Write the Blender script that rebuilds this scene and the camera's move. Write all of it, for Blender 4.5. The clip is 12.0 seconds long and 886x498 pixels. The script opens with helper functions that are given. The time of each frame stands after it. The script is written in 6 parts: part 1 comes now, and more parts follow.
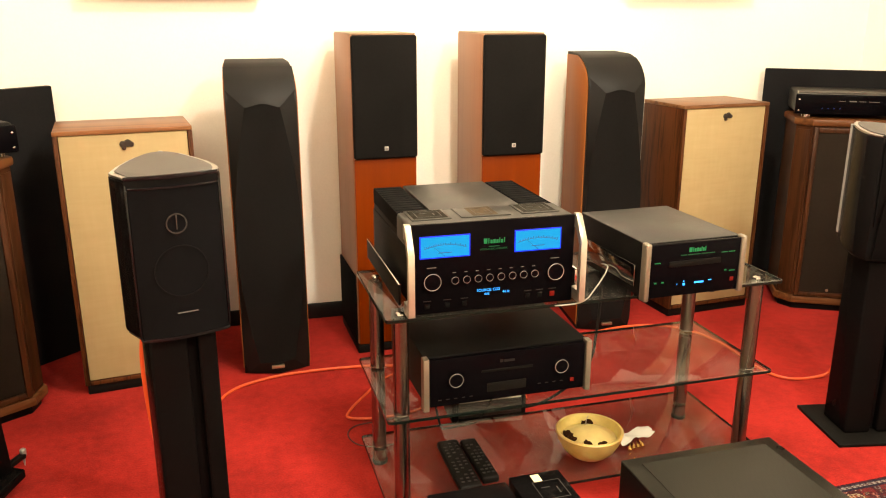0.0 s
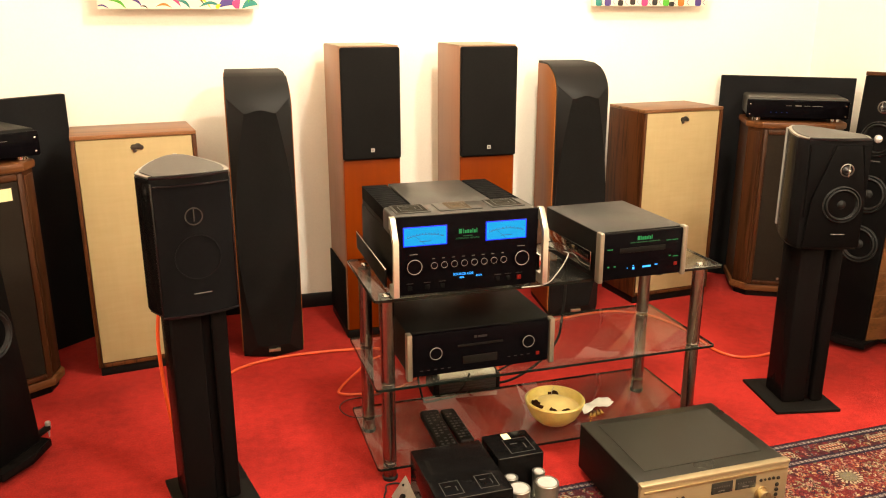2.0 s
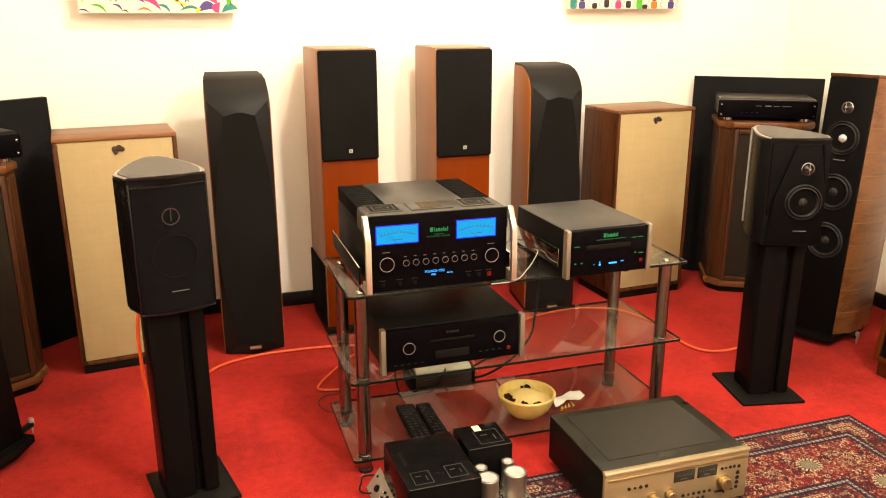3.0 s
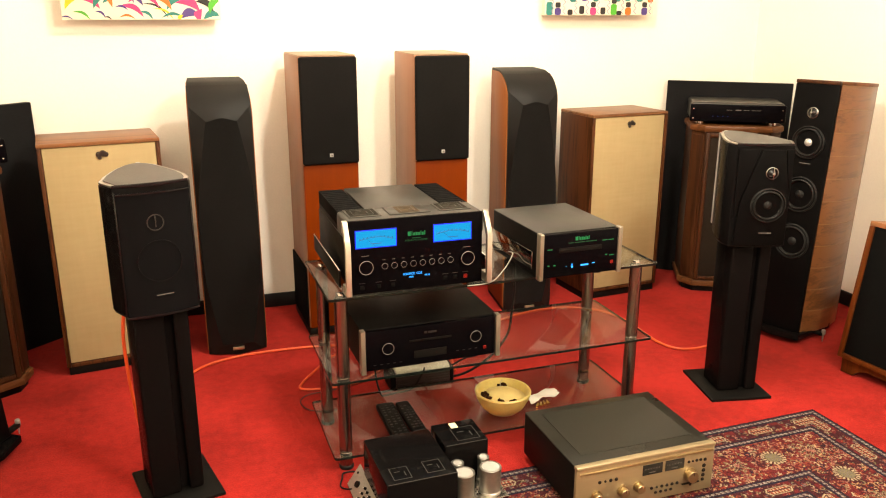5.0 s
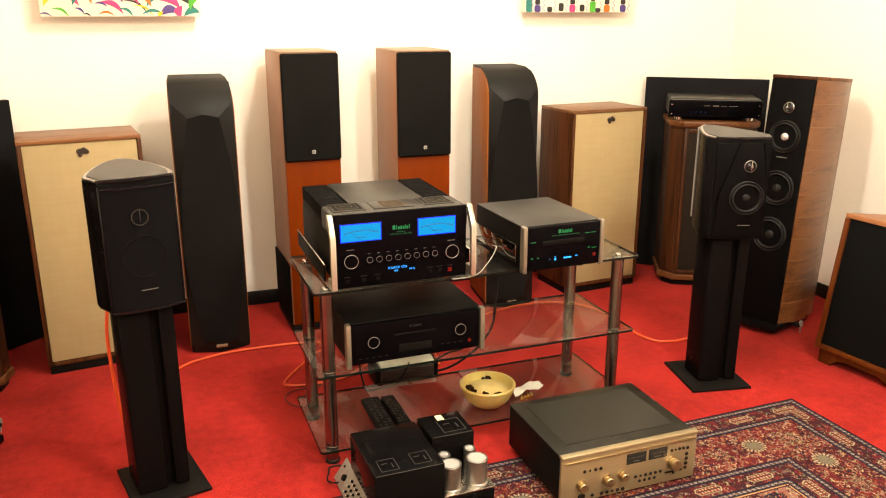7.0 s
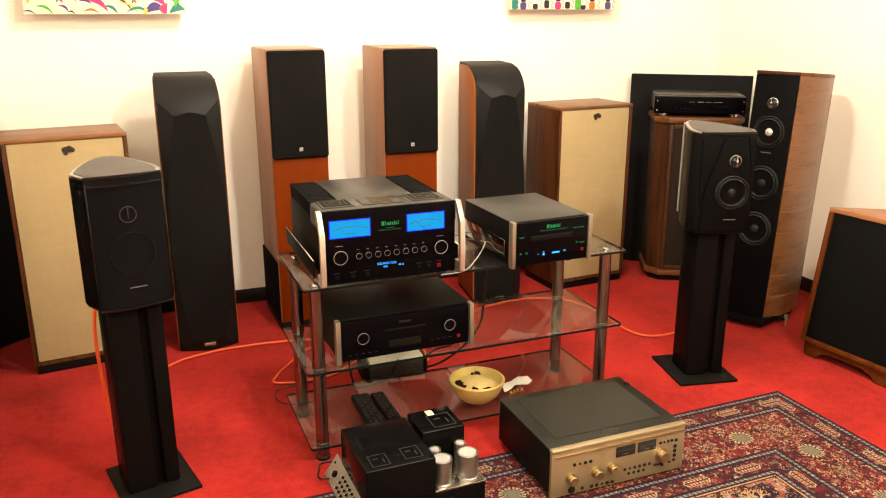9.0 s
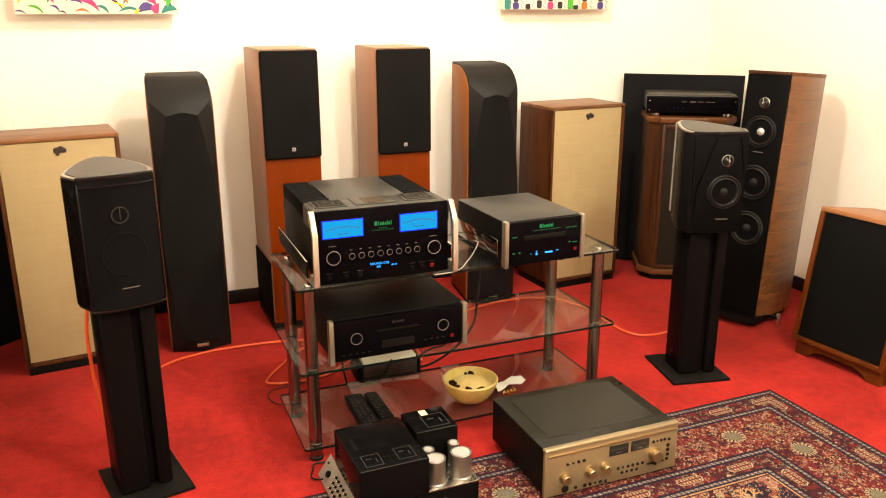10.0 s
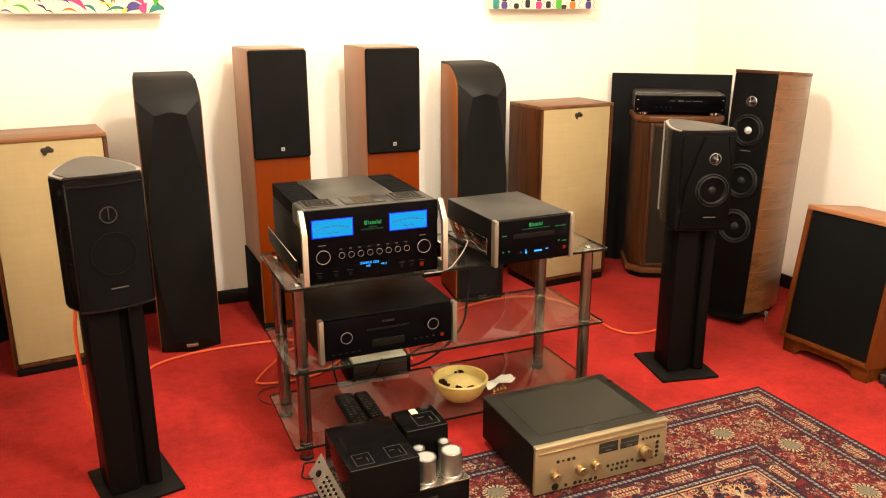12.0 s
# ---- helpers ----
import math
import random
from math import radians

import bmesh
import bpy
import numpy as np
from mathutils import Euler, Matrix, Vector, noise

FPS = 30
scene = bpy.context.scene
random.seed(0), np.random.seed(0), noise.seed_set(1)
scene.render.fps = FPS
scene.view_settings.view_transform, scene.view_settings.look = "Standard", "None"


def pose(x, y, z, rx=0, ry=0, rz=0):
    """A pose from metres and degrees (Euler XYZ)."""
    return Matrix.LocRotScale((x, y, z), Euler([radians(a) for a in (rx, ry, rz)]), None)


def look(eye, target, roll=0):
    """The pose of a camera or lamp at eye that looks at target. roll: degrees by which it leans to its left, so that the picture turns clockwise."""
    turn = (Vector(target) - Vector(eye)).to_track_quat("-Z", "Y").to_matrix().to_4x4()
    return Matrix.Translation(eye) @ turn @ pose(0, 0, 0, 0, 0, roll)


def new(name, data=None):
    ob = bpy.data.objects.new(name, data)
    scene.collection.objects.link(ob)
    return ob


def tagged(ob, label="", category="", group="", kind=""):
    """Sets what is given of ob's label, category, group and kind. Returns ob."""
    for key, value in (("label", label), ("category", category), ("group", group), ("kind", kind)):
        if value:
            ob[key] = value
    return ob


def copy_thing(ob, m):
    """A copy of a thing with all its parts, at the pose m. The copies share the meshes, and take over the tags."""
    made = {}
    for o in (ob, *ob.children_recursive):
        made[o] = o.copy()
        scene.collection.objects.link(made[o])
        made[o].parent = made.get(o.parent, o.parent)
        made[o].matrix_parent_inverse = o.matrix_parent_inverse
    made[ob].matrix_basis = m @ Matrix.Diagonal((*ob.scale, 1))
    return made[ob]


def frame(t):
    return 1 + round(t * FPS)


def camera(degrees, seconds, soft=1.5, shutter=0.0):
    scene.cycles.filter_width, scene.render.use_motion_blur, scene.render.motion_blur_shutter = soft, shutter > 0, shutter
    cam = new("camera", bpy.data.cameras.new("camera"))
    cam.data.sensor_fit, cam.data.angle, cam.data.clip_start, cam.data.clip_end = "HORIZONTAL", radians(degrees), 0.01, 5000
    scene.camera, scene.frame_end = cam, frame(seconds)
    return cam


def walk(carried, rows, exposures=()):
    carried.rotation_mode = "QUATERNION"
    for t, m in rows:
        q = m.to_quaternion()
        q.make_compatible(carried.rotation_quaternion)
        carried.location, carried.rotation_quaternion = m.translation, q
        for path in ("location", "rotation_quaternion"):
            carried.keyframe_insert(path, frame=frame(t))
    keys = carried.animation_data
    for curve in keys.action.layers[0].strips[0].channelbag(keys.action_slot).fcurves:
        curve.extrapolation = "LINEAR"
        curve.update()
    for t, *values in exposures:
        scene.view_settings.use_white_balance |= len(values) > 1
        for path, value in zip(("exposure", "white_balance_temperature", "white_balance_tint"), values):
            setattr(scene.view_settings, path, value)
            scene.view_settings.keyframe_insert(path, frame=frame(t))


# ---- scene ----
cam = camera(57.7, 12.0, 1.1)
PATH = [
    (0, (0.006, -0.094, 1.227), (0.509, 1.758, 0.663), -0.0),
    (0.5, (0.007, -0.161, 1.248), (0.514, 1.689, 0.683), -0.0),
    (1, (-0.007, -0.215, 1.253), (0.508, 1.633, 0.686), 0.1),
    (1.5, (-0.036, -0.298, 1.263), (0.491, 1.548, 0.7), 0.1),
    (2, (-0.056, -0.363, 1.278), (0.484, 1.479, 0.714), 0.0),
    (2.5, (-0.045, -0.414, 1.289), (0.507, 1.424, 0.724), -0.1),
    (3, (-0.026, -0.441, 1.293), (0.537, 1.393, 0.728), -0.1),
    (3.5, (-0.012, -0.473, 1.297), (0.561, 1.358, 0.731), -0.1),
    (5.5, (-0.037, -0.516, 1.332), (0.577, 1.301, 0.763), -0.0),
    (6, (-0.041, -0.522, 1.322), (0.586, 1.29, 0.754), -0.1),
    (6.5, (-0.045, -0.525, 1.315), (0.595, 1.283, 0.747), -0.1),
    (7, (-0.051, -0.526, 1.313), (0.6, 1.278, 0.745), -0.0),
    (9, (-0.063, -0.531, 1.305), (0.621, 1.26, 0.735), -0.1),
    (9.5, (-0.061, -0.533, 1.305), (0.632, 1.255, 0.735), -0.1),
    (10, (-0.062, -0.532, 1.305), (0.637, 1.253, 0.735), -0.1),
    (10.5, (-0.067, -0.531, 1.306), (0.641, 1.25, 0.735), -0.0),
    (11, (-0.067, -0.535, 1.305), (0.645, 1.245, 0.735), -0.1),
    (11.5, (-0.065, -0.537, 1.304), (0.651, 1.242, 0.733), -0.1),
    (12, (-0.064, -0.536, 1.303), (0.659, 1.239, 0.733), -0.1),
]
walk(cam, [(t, look(eye, target, roll)) for t, eye, target, roll in PATH], exposures=[(0.0, -0.18, 7100, 10), (3.0, -0.22, 7000, 10), (6.0, -0.29, 6850, 10), (12.0, -0.32, 6750, 10)])

# ---- light ----
world = bpy.data.worlds.new("world")
scene.world = world
world.use_nodes = True
world.node_tree.nodes["Background"].inputs["Color"].default_value = (1.0, 0.85, 0.65, 1)
world.node_tree.nodes["Background"].inputs["Strength"].default_value = 0.02


def ceiling_or_fill_lamp(x, y, z, radius, watts, color=(1.0, 0.92, 0.72)):
    data = bpy.data.lights.new("ceiling_or_fill_lamp", "POINT")
    data.shadow_soft_size, data.energy, data.color = radius, watts, color
    ob = new("ceiling_or_fill_lamp", data)
    ob.location = (x, y, z)
    return ob


ceiling_or_fill_lamp(1.30, -0.45, 2.42, 0.08, 236, (1.0, 0.93, 0.785))
ceiling_or_fill_lamp(0.80, 1.45, 2.42, 0.08, 150, (1.0, 0.93, 0.785))
# unseen soft fill, added to brighten the left side of the room
ceiling_or_fill_lamp(-0.55, -1.7, 2.42, 0.40, 165, (1.0, 0.90, 0.62))

# ---- materials ----


def nodes_of(name):
    m = bpy.data.materials.new(name)
    m.use_nodes = True
    t = m.node_tree
    return m, t, t.nodes["Principled BSDF"]


def node(t, kind, **values):
    n = t.nodes.new(kind)
    for key, value in values.items():
        n.inputs[key].default_value = value
    return n


def coords(t, stretch=(1, 1, 1)):
    c = t.nodes.new("ShaderNodeTexCoord")
    m = node(t, "ShaderNodeMapping", Scale=stretch)
    t.links.new(c.outputs["Object"], m.inputs["Vector"])
    return m.outputs["Vector"]


def ramp(t, source, stops):
    r = t.nodes.new("ShaderNodeValToRGB")
    while len(r.color_ramp.elements) < len(stops):
        r.color_ramp.elements.new(0.5)
    for e, (at, c) in zip(r.color_ramp.elements, stops):
        e.position, e.color = at, (*c, 1)
    t.links.new(source, r.inputs["Fac"])
    return r.outputs["Color"]


def shade(c, k):
    return tuple(min(1.0, v * k) for v in c)


def surface(name, c, rough=0.5, metal=0.0, vary=0.12, scale=6.0, grain=120.0, bump=0.05, stretch=(1, 1, 1), coat=0.0, rough_vary=0.1, depth=0.002, gloss=0.5):
    """A plain surface with slow stains, fine grain and slightly uneven gloss."""
    m, t, p = nodes_of(name)
    v = coords(t, stretch)
    slow = node(t, "ShaderNodeTexNoise", Scale=scale, Detail=4.0)
    fine = node(t, "ShaderNodeTexNoise", Scale=grain, Detail=3.0)
    for n in (slow, fine):
        t.links.new(v, n.inputs["Vector"])
    mix = node(t, "ShaderNodeMath")
    mix.operation = "ADD"
    half = node(t, "ShaderNodeMath")
    half.operation = "MULTIPLY"
    half.inputs[1].default_value = 0.5
    t.links.new(slow.outputs["Fac"], mix.inputs[0])
    t.links.new(fine.outputs["Fac"], mix.inputs[1])
    t.links.new(mix.outputs[0], half.inputs[0])
    t.links.new(ramp(t, half.outputs[0], [(0.35, shade(c, 1 - vary)), (0.65, shade(c, 1 + vary))]), p.inputs["Base Color"])
    rr = node(t, "ShaderNodeMapRange")
    rr.inputs["To Min"].default_value, rr.inputs["To Max"].default_value = max(0.02, rough - rough_vary), min(1, rough + rough_vary)
    t.links.new(slow.outputs["Fac"], rr.inputs["Value"])
    t.links.new(rr.outputs["Result"], p.inputs["Roughness"])
    p.inputs["Metallic"].default_value = metal
    p.inputs["Coat Weight"].default_value = coat
    p.inputs["Coat Roughness"].default_value = 0.08
    p.inputs["Specular IOR Level"].default_value = gloss
    if bump:
        b = node(t, "ShaderNodeBump", Strength=bump, Distance=depth)
        t.links.new(fine.outputs["Fac"], b.inputs["Height"])
        t.links.new(b.outputs["Normal"], p.inputs["Normal"])
    return m


def wood(name, dark, light, along="z", scale=1.0, rough=0.4, coat=0.15, contrast=1.0, gloss=0.15):
    """Veneer: streaks drawn out along one axis, wide figure and fine pores."""
    m, t, p = nodes_of(name)
    long, wide = 1.2 * scale, 22 * scale
    k = {"x": (long, wide, wide), "y": (wide, long, wide), "z": (wide, wide, long)}[along]
    v = coords(t, k)
    a = node(t, "ShaderNodeTexNoise", Scale=1.0, Detail=5.0, Distortion=0.6)
    b = node(t, "ShaderNodeTexNoise", Scale=6.0, Detail=3.0)
    c = node(t, "ShaderNodeTexNoise", Scale=0.16, Detail=2.0)
    for n in (a, b, c):
        t.links.new(v, n.inputs["Vector"])
    s1 = node(t, "ShaderNodeMath")
    s1.operation = "MULTIPLY_ADD"
    s1.inputs[1].default_value = 0.45
    t.links.new(b.outputs["Fac"], s1.inputs[0])
    t.links.new(a.outputs["Fac"], s1.inputs[2])
    s2 = node(t, "ShaderNodeMath")
    s2.operation = "MULTIPLY_ADD"
    s2.inputs[1].default_value = 0.5
    t.links.new(c.outputs["Fac"], s2.inputs[0])
    t.links.new(s1.outputs[0], s2.inputs[2])
    w = 0.16 / contrast
    t.links.new(ramp(t, s2.outputs[0], [(0.97 - w, dark), (0.97 + w, light)]), p.inputs["Base Color"])
    p.inputs["Roughness"].default_value = rough
    p.inputs["Specular IOR Level"].default_value = gloss
    p.inputs["Coat Weight"].default_value = coat * 0.3
    p.inputs["Coat Roughness"].default_value = 0.25
    bm_ = node(t, "ShaderNodeBump", Strength=0.06, Distance=0.001)
    t.links.new(s1.outputs[0], bm_.inputs["Height"])
    t.links.new(bm_.outputs["Normal"], p.inputs["Normal"])
    return m


def cloth(name, dark, light, thread=900.0, rough=0.9, slub=True, bump=0.4, gloss=0.08):
    """A weave: two crossed sets of threads, slubs and slow fading."""
    m, t, p = nodes_of(name)
    v = coords(t)
    waves = []
    for axis in ("X", "Z"):
        w = node(t, "ShaderNodeTexWave", Scale=thread / 6.28, Distortion=0.8, Detail=1.0)
        w.bands_direction = axis
        t.links.new(v, w.inputs["Vector"])
        waves.append(w.outputs["Fac"])
    weave = node(t, "ShaderNodeMath")
    weave.operation = "MULTIPLY"
    t.links.new(waves[0], weave.inputs[0])
    t.links.new(waves[1], weave.inputs[1])
    total = None
    for stretch, sc in (((5, 5, 40), 1.6), ((40, 40, 5), 1.6), ((1, 1, 1), 11.0)) if slub else (((1, 1, 1), 5.0), ((1, 1, 1), 90.0)):
        n = node(t, "ShaderNodeTexNoise", Scale=sc, Detail=4.0)
        t.links.new(coords(t, stretch), n.inputs["Vector"])
        if total is None:
            total = n.outputs["Fac"]
        else:
            a = node(t, "ShaderNodeMath")
            a.operation = "MULTIPLY_ADD"
            a.inputs[1].default_value = 0.7
            t.links.new(n.outputs["Fac"], a.inputs[0])
            t.links.new(total, a.inputs[2])
            total = a.outputs[0]
    mid = 1.2 if slub else 0.85
    t.links.new(ramp(t, scaled(t, total, mid), [(0.3, dark), (0.7, light)]), p.inputs["Base Color"])
    p.inputs["Roughness"].default_value = rough
    p.inputs["Specular IOR Level"].default_value = gloss
    b = node(t, "ShaderNodeBump", Strength=bump, Distance=0.001)
    t.links.new(weave.outputs[0], b.inputs["Height"])
    t.links.new(b.outputs["Normal"], p.inputs["Normal"])
    return m


def scaled(t, source, mid):
    a = node(t, "ShaderNodeMath")
    a.operation = "MULTIPLY"
    a.inputs[1].default_value = 0.5 / mid
    t.links.new(source, a.inputs[0])
    return a.outputs[0]


def glow(name, c, strength, base=(0.01, 0.01, 0.01)):
    m, t, p = nodes_of(name)
    p.inputs["Base Color"].default_value = (*base, 1)
    p.inputs["Emission Color"].default_value = (*c, 1)
    p.inputs["Emission Strength"].default_value = strength
    p.inputs["Specular IOR Level"].default_value = 0.08
    p.inputs["Roughness"].default_value = 0.3
    return m


def glass(name, tint):
    """Thin float glass: clear, slightly tinted, with a mirror gloss that grows at a slant and a film of dust."""
    m, t, p = nodes_of(name)
    clear = node(t, "ShaderNodeBsdfTransparent", Color=(*tint, 1))
    gloss = node(t, "ShaderNodeBsdfGlossy", Roughness=0.01)
    facing_weight = node(t, "ShaderNodeLayerWeight", Blend=0.5)
    power = t.nodes.new("ShaderNodeMath")
    power.operation = "POWER"
    power.inputs[1].default_value = 4.0
    t.links.new(facing_weight.outputs["Facing"], power.inputs[0])
    fresnel = t.nodes.new("ShaderNodeMath")
    fresnel.operation = "MULTIPLY_ADD"
    fresnel.inputs[1].default_value, fresnel.inputs[2].default_value = 0.50, 0.030
    t.links.new(power.outputs[0], fresnel.inputs[0])
    mix = t.nodes.new("ShaderNodeMixShader")
    t.links.new(fresnel.outputs[0], mix.inputs[0])
    t.links.new(clear.outputs[0], mix.inputs[1])
    t.links.new(gloss.outputs[0], mix.inputs[2])
    dust = node(t, "ShaderNodeBsdfDiffuse", Color=(0.50, 0.46, 0.40, 1))
    v = coords(t)
    film = node(t, "ShaderNodeTexNoise", Scale=9.0, Detail=5.0)
    t.links.new(v, film.inputs["Vector"])
    amount = node(t, "ShaderNodeMapRange")
    amount.inputs["From Min"].default_value, amount.inputs["From Max"].default_value = 0.3, 0.7
    amount.inputs["To Min"].default_value, amount.inputs["To Max"].default_value = 0.008, 0.034
    t.links.new(film.outputs["Fac"], amount.inputs["Value"])
    dusty = t.nodes.new("ShaderNodeMixShader")
    t.links.new(amount.outputs["Result"], dusty.inputs[0])
    t.links.new(mix.outputs[0], dusty.inputs[1])
    t.links.new(dust.outputs[0], dusty.inputs[2])
    t.links.new(dusty.outputs[0], t.nodes["Material Output"].inputs["Surface"])
    t.nodes.remove(p)
    return m


def carpet_material():
    m, t, p = nodes_of("red_carpet")
    v = coords(t)
    slow = node(t, "ShaderNodeTexNoise", Scale=3.0, Detail=2.0)
    tuft = node(t, "ShaderNodeTexNoise", Scale=170.0, Detail=4.0, Roughness=0.7)
    spot = node(t, "ShaderNodeTexNoise", Scale=32.0, Detail=4.0)
    for n in (slow, tuft, spot):
        t.links.new(v, n.inputs["Vector"])
    a = node(t, "ShaderNodeMath")
    a.operation = "MULTIPLY_ADD"
    a.inputs[1].default_value = 0.9
    t.links.new(tuft.outputs["Fac"], a.inputs[0])
    t.links.new(slow.outputs["Fac"], a.inputs[2])
    a2 = node(t, "ShaderNodeMath")
    a2.operation = "MULTIPLY_ADD"
    a2.inputs[1].default_value = 0.5
    t.links.new(spot.outputs["Fac"], a2.inputs[0])
    t.links.new(a.outputs[0], a2.inputs[2])
    t.links.new(ramp(t, scaled(t, a2.outputs[0], 1.2), [(0.405, (0.192, 0.0090, 0.0070)), (0.595, (0.356, 0.0180, 0.0140))]), p.inputs["Base Color"])
    p.inputs["Roughness"].default_value = 0.95
    p.inputs["Specular IOR Level"].default_value = 0.1
    p.inputs["Sheen Weight"].default_value = 0.08
    p.inputs["Sheen Tint"].default_value = (1, 0.3, 0.25, 1)
    b = node(t, "ShaderNodeBump", Strength=0.6, Distance=0.004)
    t.links.new(tuft.outputs["Fac"], b.inputs["Height"])
    t.links.new(b.outputs["Normal"], p.inputs["Normal"])
    return m


CARPET = carpet_material()
PLASTER = surface("white_wall_paint", (0.89, 0.84, 0.755), rough=0.85, vary=0.03, scale=2.0, grain=140.0, bump=0.12, depth=0.001)
CEILING = surface("ceiling_paint", (0.82, 0.80, 0.75), rough=0.9, vary=0.02)
SKIRT = surface("black_skirting", (0.006, 0.006, 0.007), rough=0.5, gloss=0.2)
WALNUT = wood("walnut_veneer", (0.024, 0.0070, 0.0025), (0.072, 0.0240, 0.0078), "z", scale=2.4, contrast=1.2, gloss=0.10)
WALNUT_TOP = wood("walnut_top_veneer", (0.095, 0.037, 0.015), (0.190, 0.086, 0.036), "x", scale=1.8)
TEAK = wood("teak_veneer", (0.112, 0.042, 0.01568), (0.2016, 0.084, 0.0336), "x")
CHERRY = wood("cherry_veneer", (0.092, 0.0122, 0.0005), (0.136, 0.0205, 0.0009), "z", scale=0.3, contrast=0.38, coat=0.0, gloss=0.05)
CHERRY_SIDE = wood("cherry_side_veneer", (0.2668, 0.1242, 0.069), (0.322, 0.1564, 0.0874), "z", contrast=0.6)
CHEEK = wood("orange_cherry_cheek", (0.245, 0.078, 0.018), (0.31, 0.104, 0.026), "z", contrast=0.6, coat=0.0, gloss=0.06)
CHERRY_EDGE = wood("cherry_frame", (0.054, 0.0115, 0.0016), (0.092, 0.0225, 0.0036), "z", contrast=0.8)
PALE_TOP = wood("pale_top_veneer", (0.20, 0.135, 0.075), (0.28, 0.20, 0.12), "y", contrast=0.6)
MOULDING = wood("brown_moulding", (0.060, 0.0195, 0.0062), (0.118, 0.044, 0.0150), "x")
# lit copy of the wedge's cherry: light on its top put into the colour
CHERRY_TOP_LIT = wood("cherry_top_lit", (0.20, 0.080, 0.032), (0.27, 0.115, 0.050), "y", contrast=0.6)
OLIVEWOOD = wood("lute_walnut_staves", (0.078, 0.0290, 0.0090), (0.142, 0.056, 0.0190), "y", scale=1.9, rough=0.30, coat=0.6, contrast=1.0, gloss=0.32)
INLAY = wood("pale_inlay", (0.15, 0.080, 0.034), (0.20, 0.110, 0.048), "y")
BROWNWOOD = wood("brown_cabinet_wood", (0.024, 0.0080, 0.0028), (0.050, 0.0175, 0.0064), "z", scale=1.8)
LINEN = cloth("beige_linen_grille", (0.312, 0.236, 0.120), (0.368, 0.283, 0.151), bump=0.2)
GRILLE = cloth("black_grille_cloth", (0.0042, 0.0038, 0.0036), (0.0082, 0.0076, 0.0072), slub=False, thread=1400.0)
GRILLE_FINE = cloth("fine_black_grille_cloth", (0.0038, 0.0035, 0.0039), (0.0062, 0.0059, 0.0065), gloss=0.02, slub=False, thread=1600.0)
GRILLE_NAVY = cloth("dark_grille_cloth", (0.0030, 0.0030, 0.0030), (0.0052, 0.0052, 0.0050), slub=False, thread=1200.0, gloss=0.04)
GRILLE_BROWN = cloth("brown_grille_cloth", (0.0125, 0.0085, 0.0058), (0.0205, 0.0148, 0.0100), slub=False, thread=900.0)
FELT = cloth("black_felt", (0.0057, 0.0054, 0.0057), (0.0101, 0.0097, 0.0103), slub=False, thread=700.0)
SATIN = surface("black_satin_shell", (0.0052, 0.0050, 0.0048), rough=0.58, bump=0.1, grain=400, gloss=0.20)
LEATHER = surface("black_leather", (0.0030, 0.0027, 0.0027), rough=0.45, bump=0.15, grain=260, scale=30, gloss=0.025)
PIANO = surface("black_lacquer", (0.0040, 0.0035, 0.0035), rough=0.12, rough_vary=0.04, bump=0.0, gloss=0.05)
TRIMGLOSS = surface("black_gloss_trim", (0.004, 0.004, 0.0048), rough=0.22, rough_vary=0.06, bump=0.0, gloss=0.30)
FINBLACK = surface("matt_black_anodised_fins", (0.0047, 0.0045, 0.0045), rough=0.6, bump=0.05, gloss=0.02)
STANDBLACK = surface("black_stand_lacquer", (0.0043, 0.0035, 0.0035), rough=0.25, rough_vary=0.06, bump=0.05, gloss=0.02)
RING = surface("satin_silver_ring", (0.46, 0.445, 0.415), rough=0.38, metal=0.7, vary=0.03, bump=0.0)
GRAPHITE = surface("graphite_lacquer", (0.0057, 0.0051, 0.0051), rough=0.2, rough_vary=0.05, bump=0.0, gloss=0.012)
LID = surface("grey_leather_lid", (0.052, 0.047, 0.041), gloss=0.3, rough=0.5, bump=0.15, grain=300)
CHROME = surface("chrome", (0.75, 0.73, 0.70), rough=0.12, metal=1.0, vary=0.03, bump=0.0, rough_vary=0.06)
RIM = surface("satin_metal_rim", (0.40, 0.38, 0.35), rough=0.3, metal=1.0, vary=0.05, bump=0.0)
POLISHED = surface("mirror_side_rail", (0.42, 0.40, 0.37), rough=0.07, metal=1.0, vary=0.03, bump=0.0, rough_vary=0.02)
FINPAINT = surface("grey_fin_paint", (0.30, 0.29, 0.27), rough=0.3, metal=0.3, vary=0.05, bump=0.03)
DECK = surface("polished_deck", (0.50, 0.48, 0.44), rough=0.2, metal=1.0, vary=0.05, bump=0.0)
SWITCHFACE = surface("silver_switch_face", (0.27, 0.25, 0.215), rough=0.4, metal=0.3, vary=0.15, bump=0.05)
GREYRIB = surface("dull_ribbed_aluminium", (0.045, 0.040, 0.039), rough=0.4, metal=0.5, vary=0.08, bump=0.05)
STEEL = surface("brushed_steel", (0.235, 0.210, 0.180), rough=0.27, metal=1.0, vary=0.08, stretch=(1, 1, 0.05), grain=400, bump=0.1)
HANDLE = surface("bright_anodised_handle", (0.45, 0.415, 0.345), rough=0.32, metal=0.8, vary=0.04, bump=0.03, grain=300, rough_vary=0.04)
CAPALU = surface("dull_aluminium_cap", (0.26, 0.230, 0.178), rough=0.38, metal=0.7, vary=0.06, bump=0.04, grain=300)
SILVERCAN = surface("bare_aluminium_can", (0.33, 0.315, 0.285), rough=0.36, metal=0.95, vary=0.1, grain=90, bump=0.1)
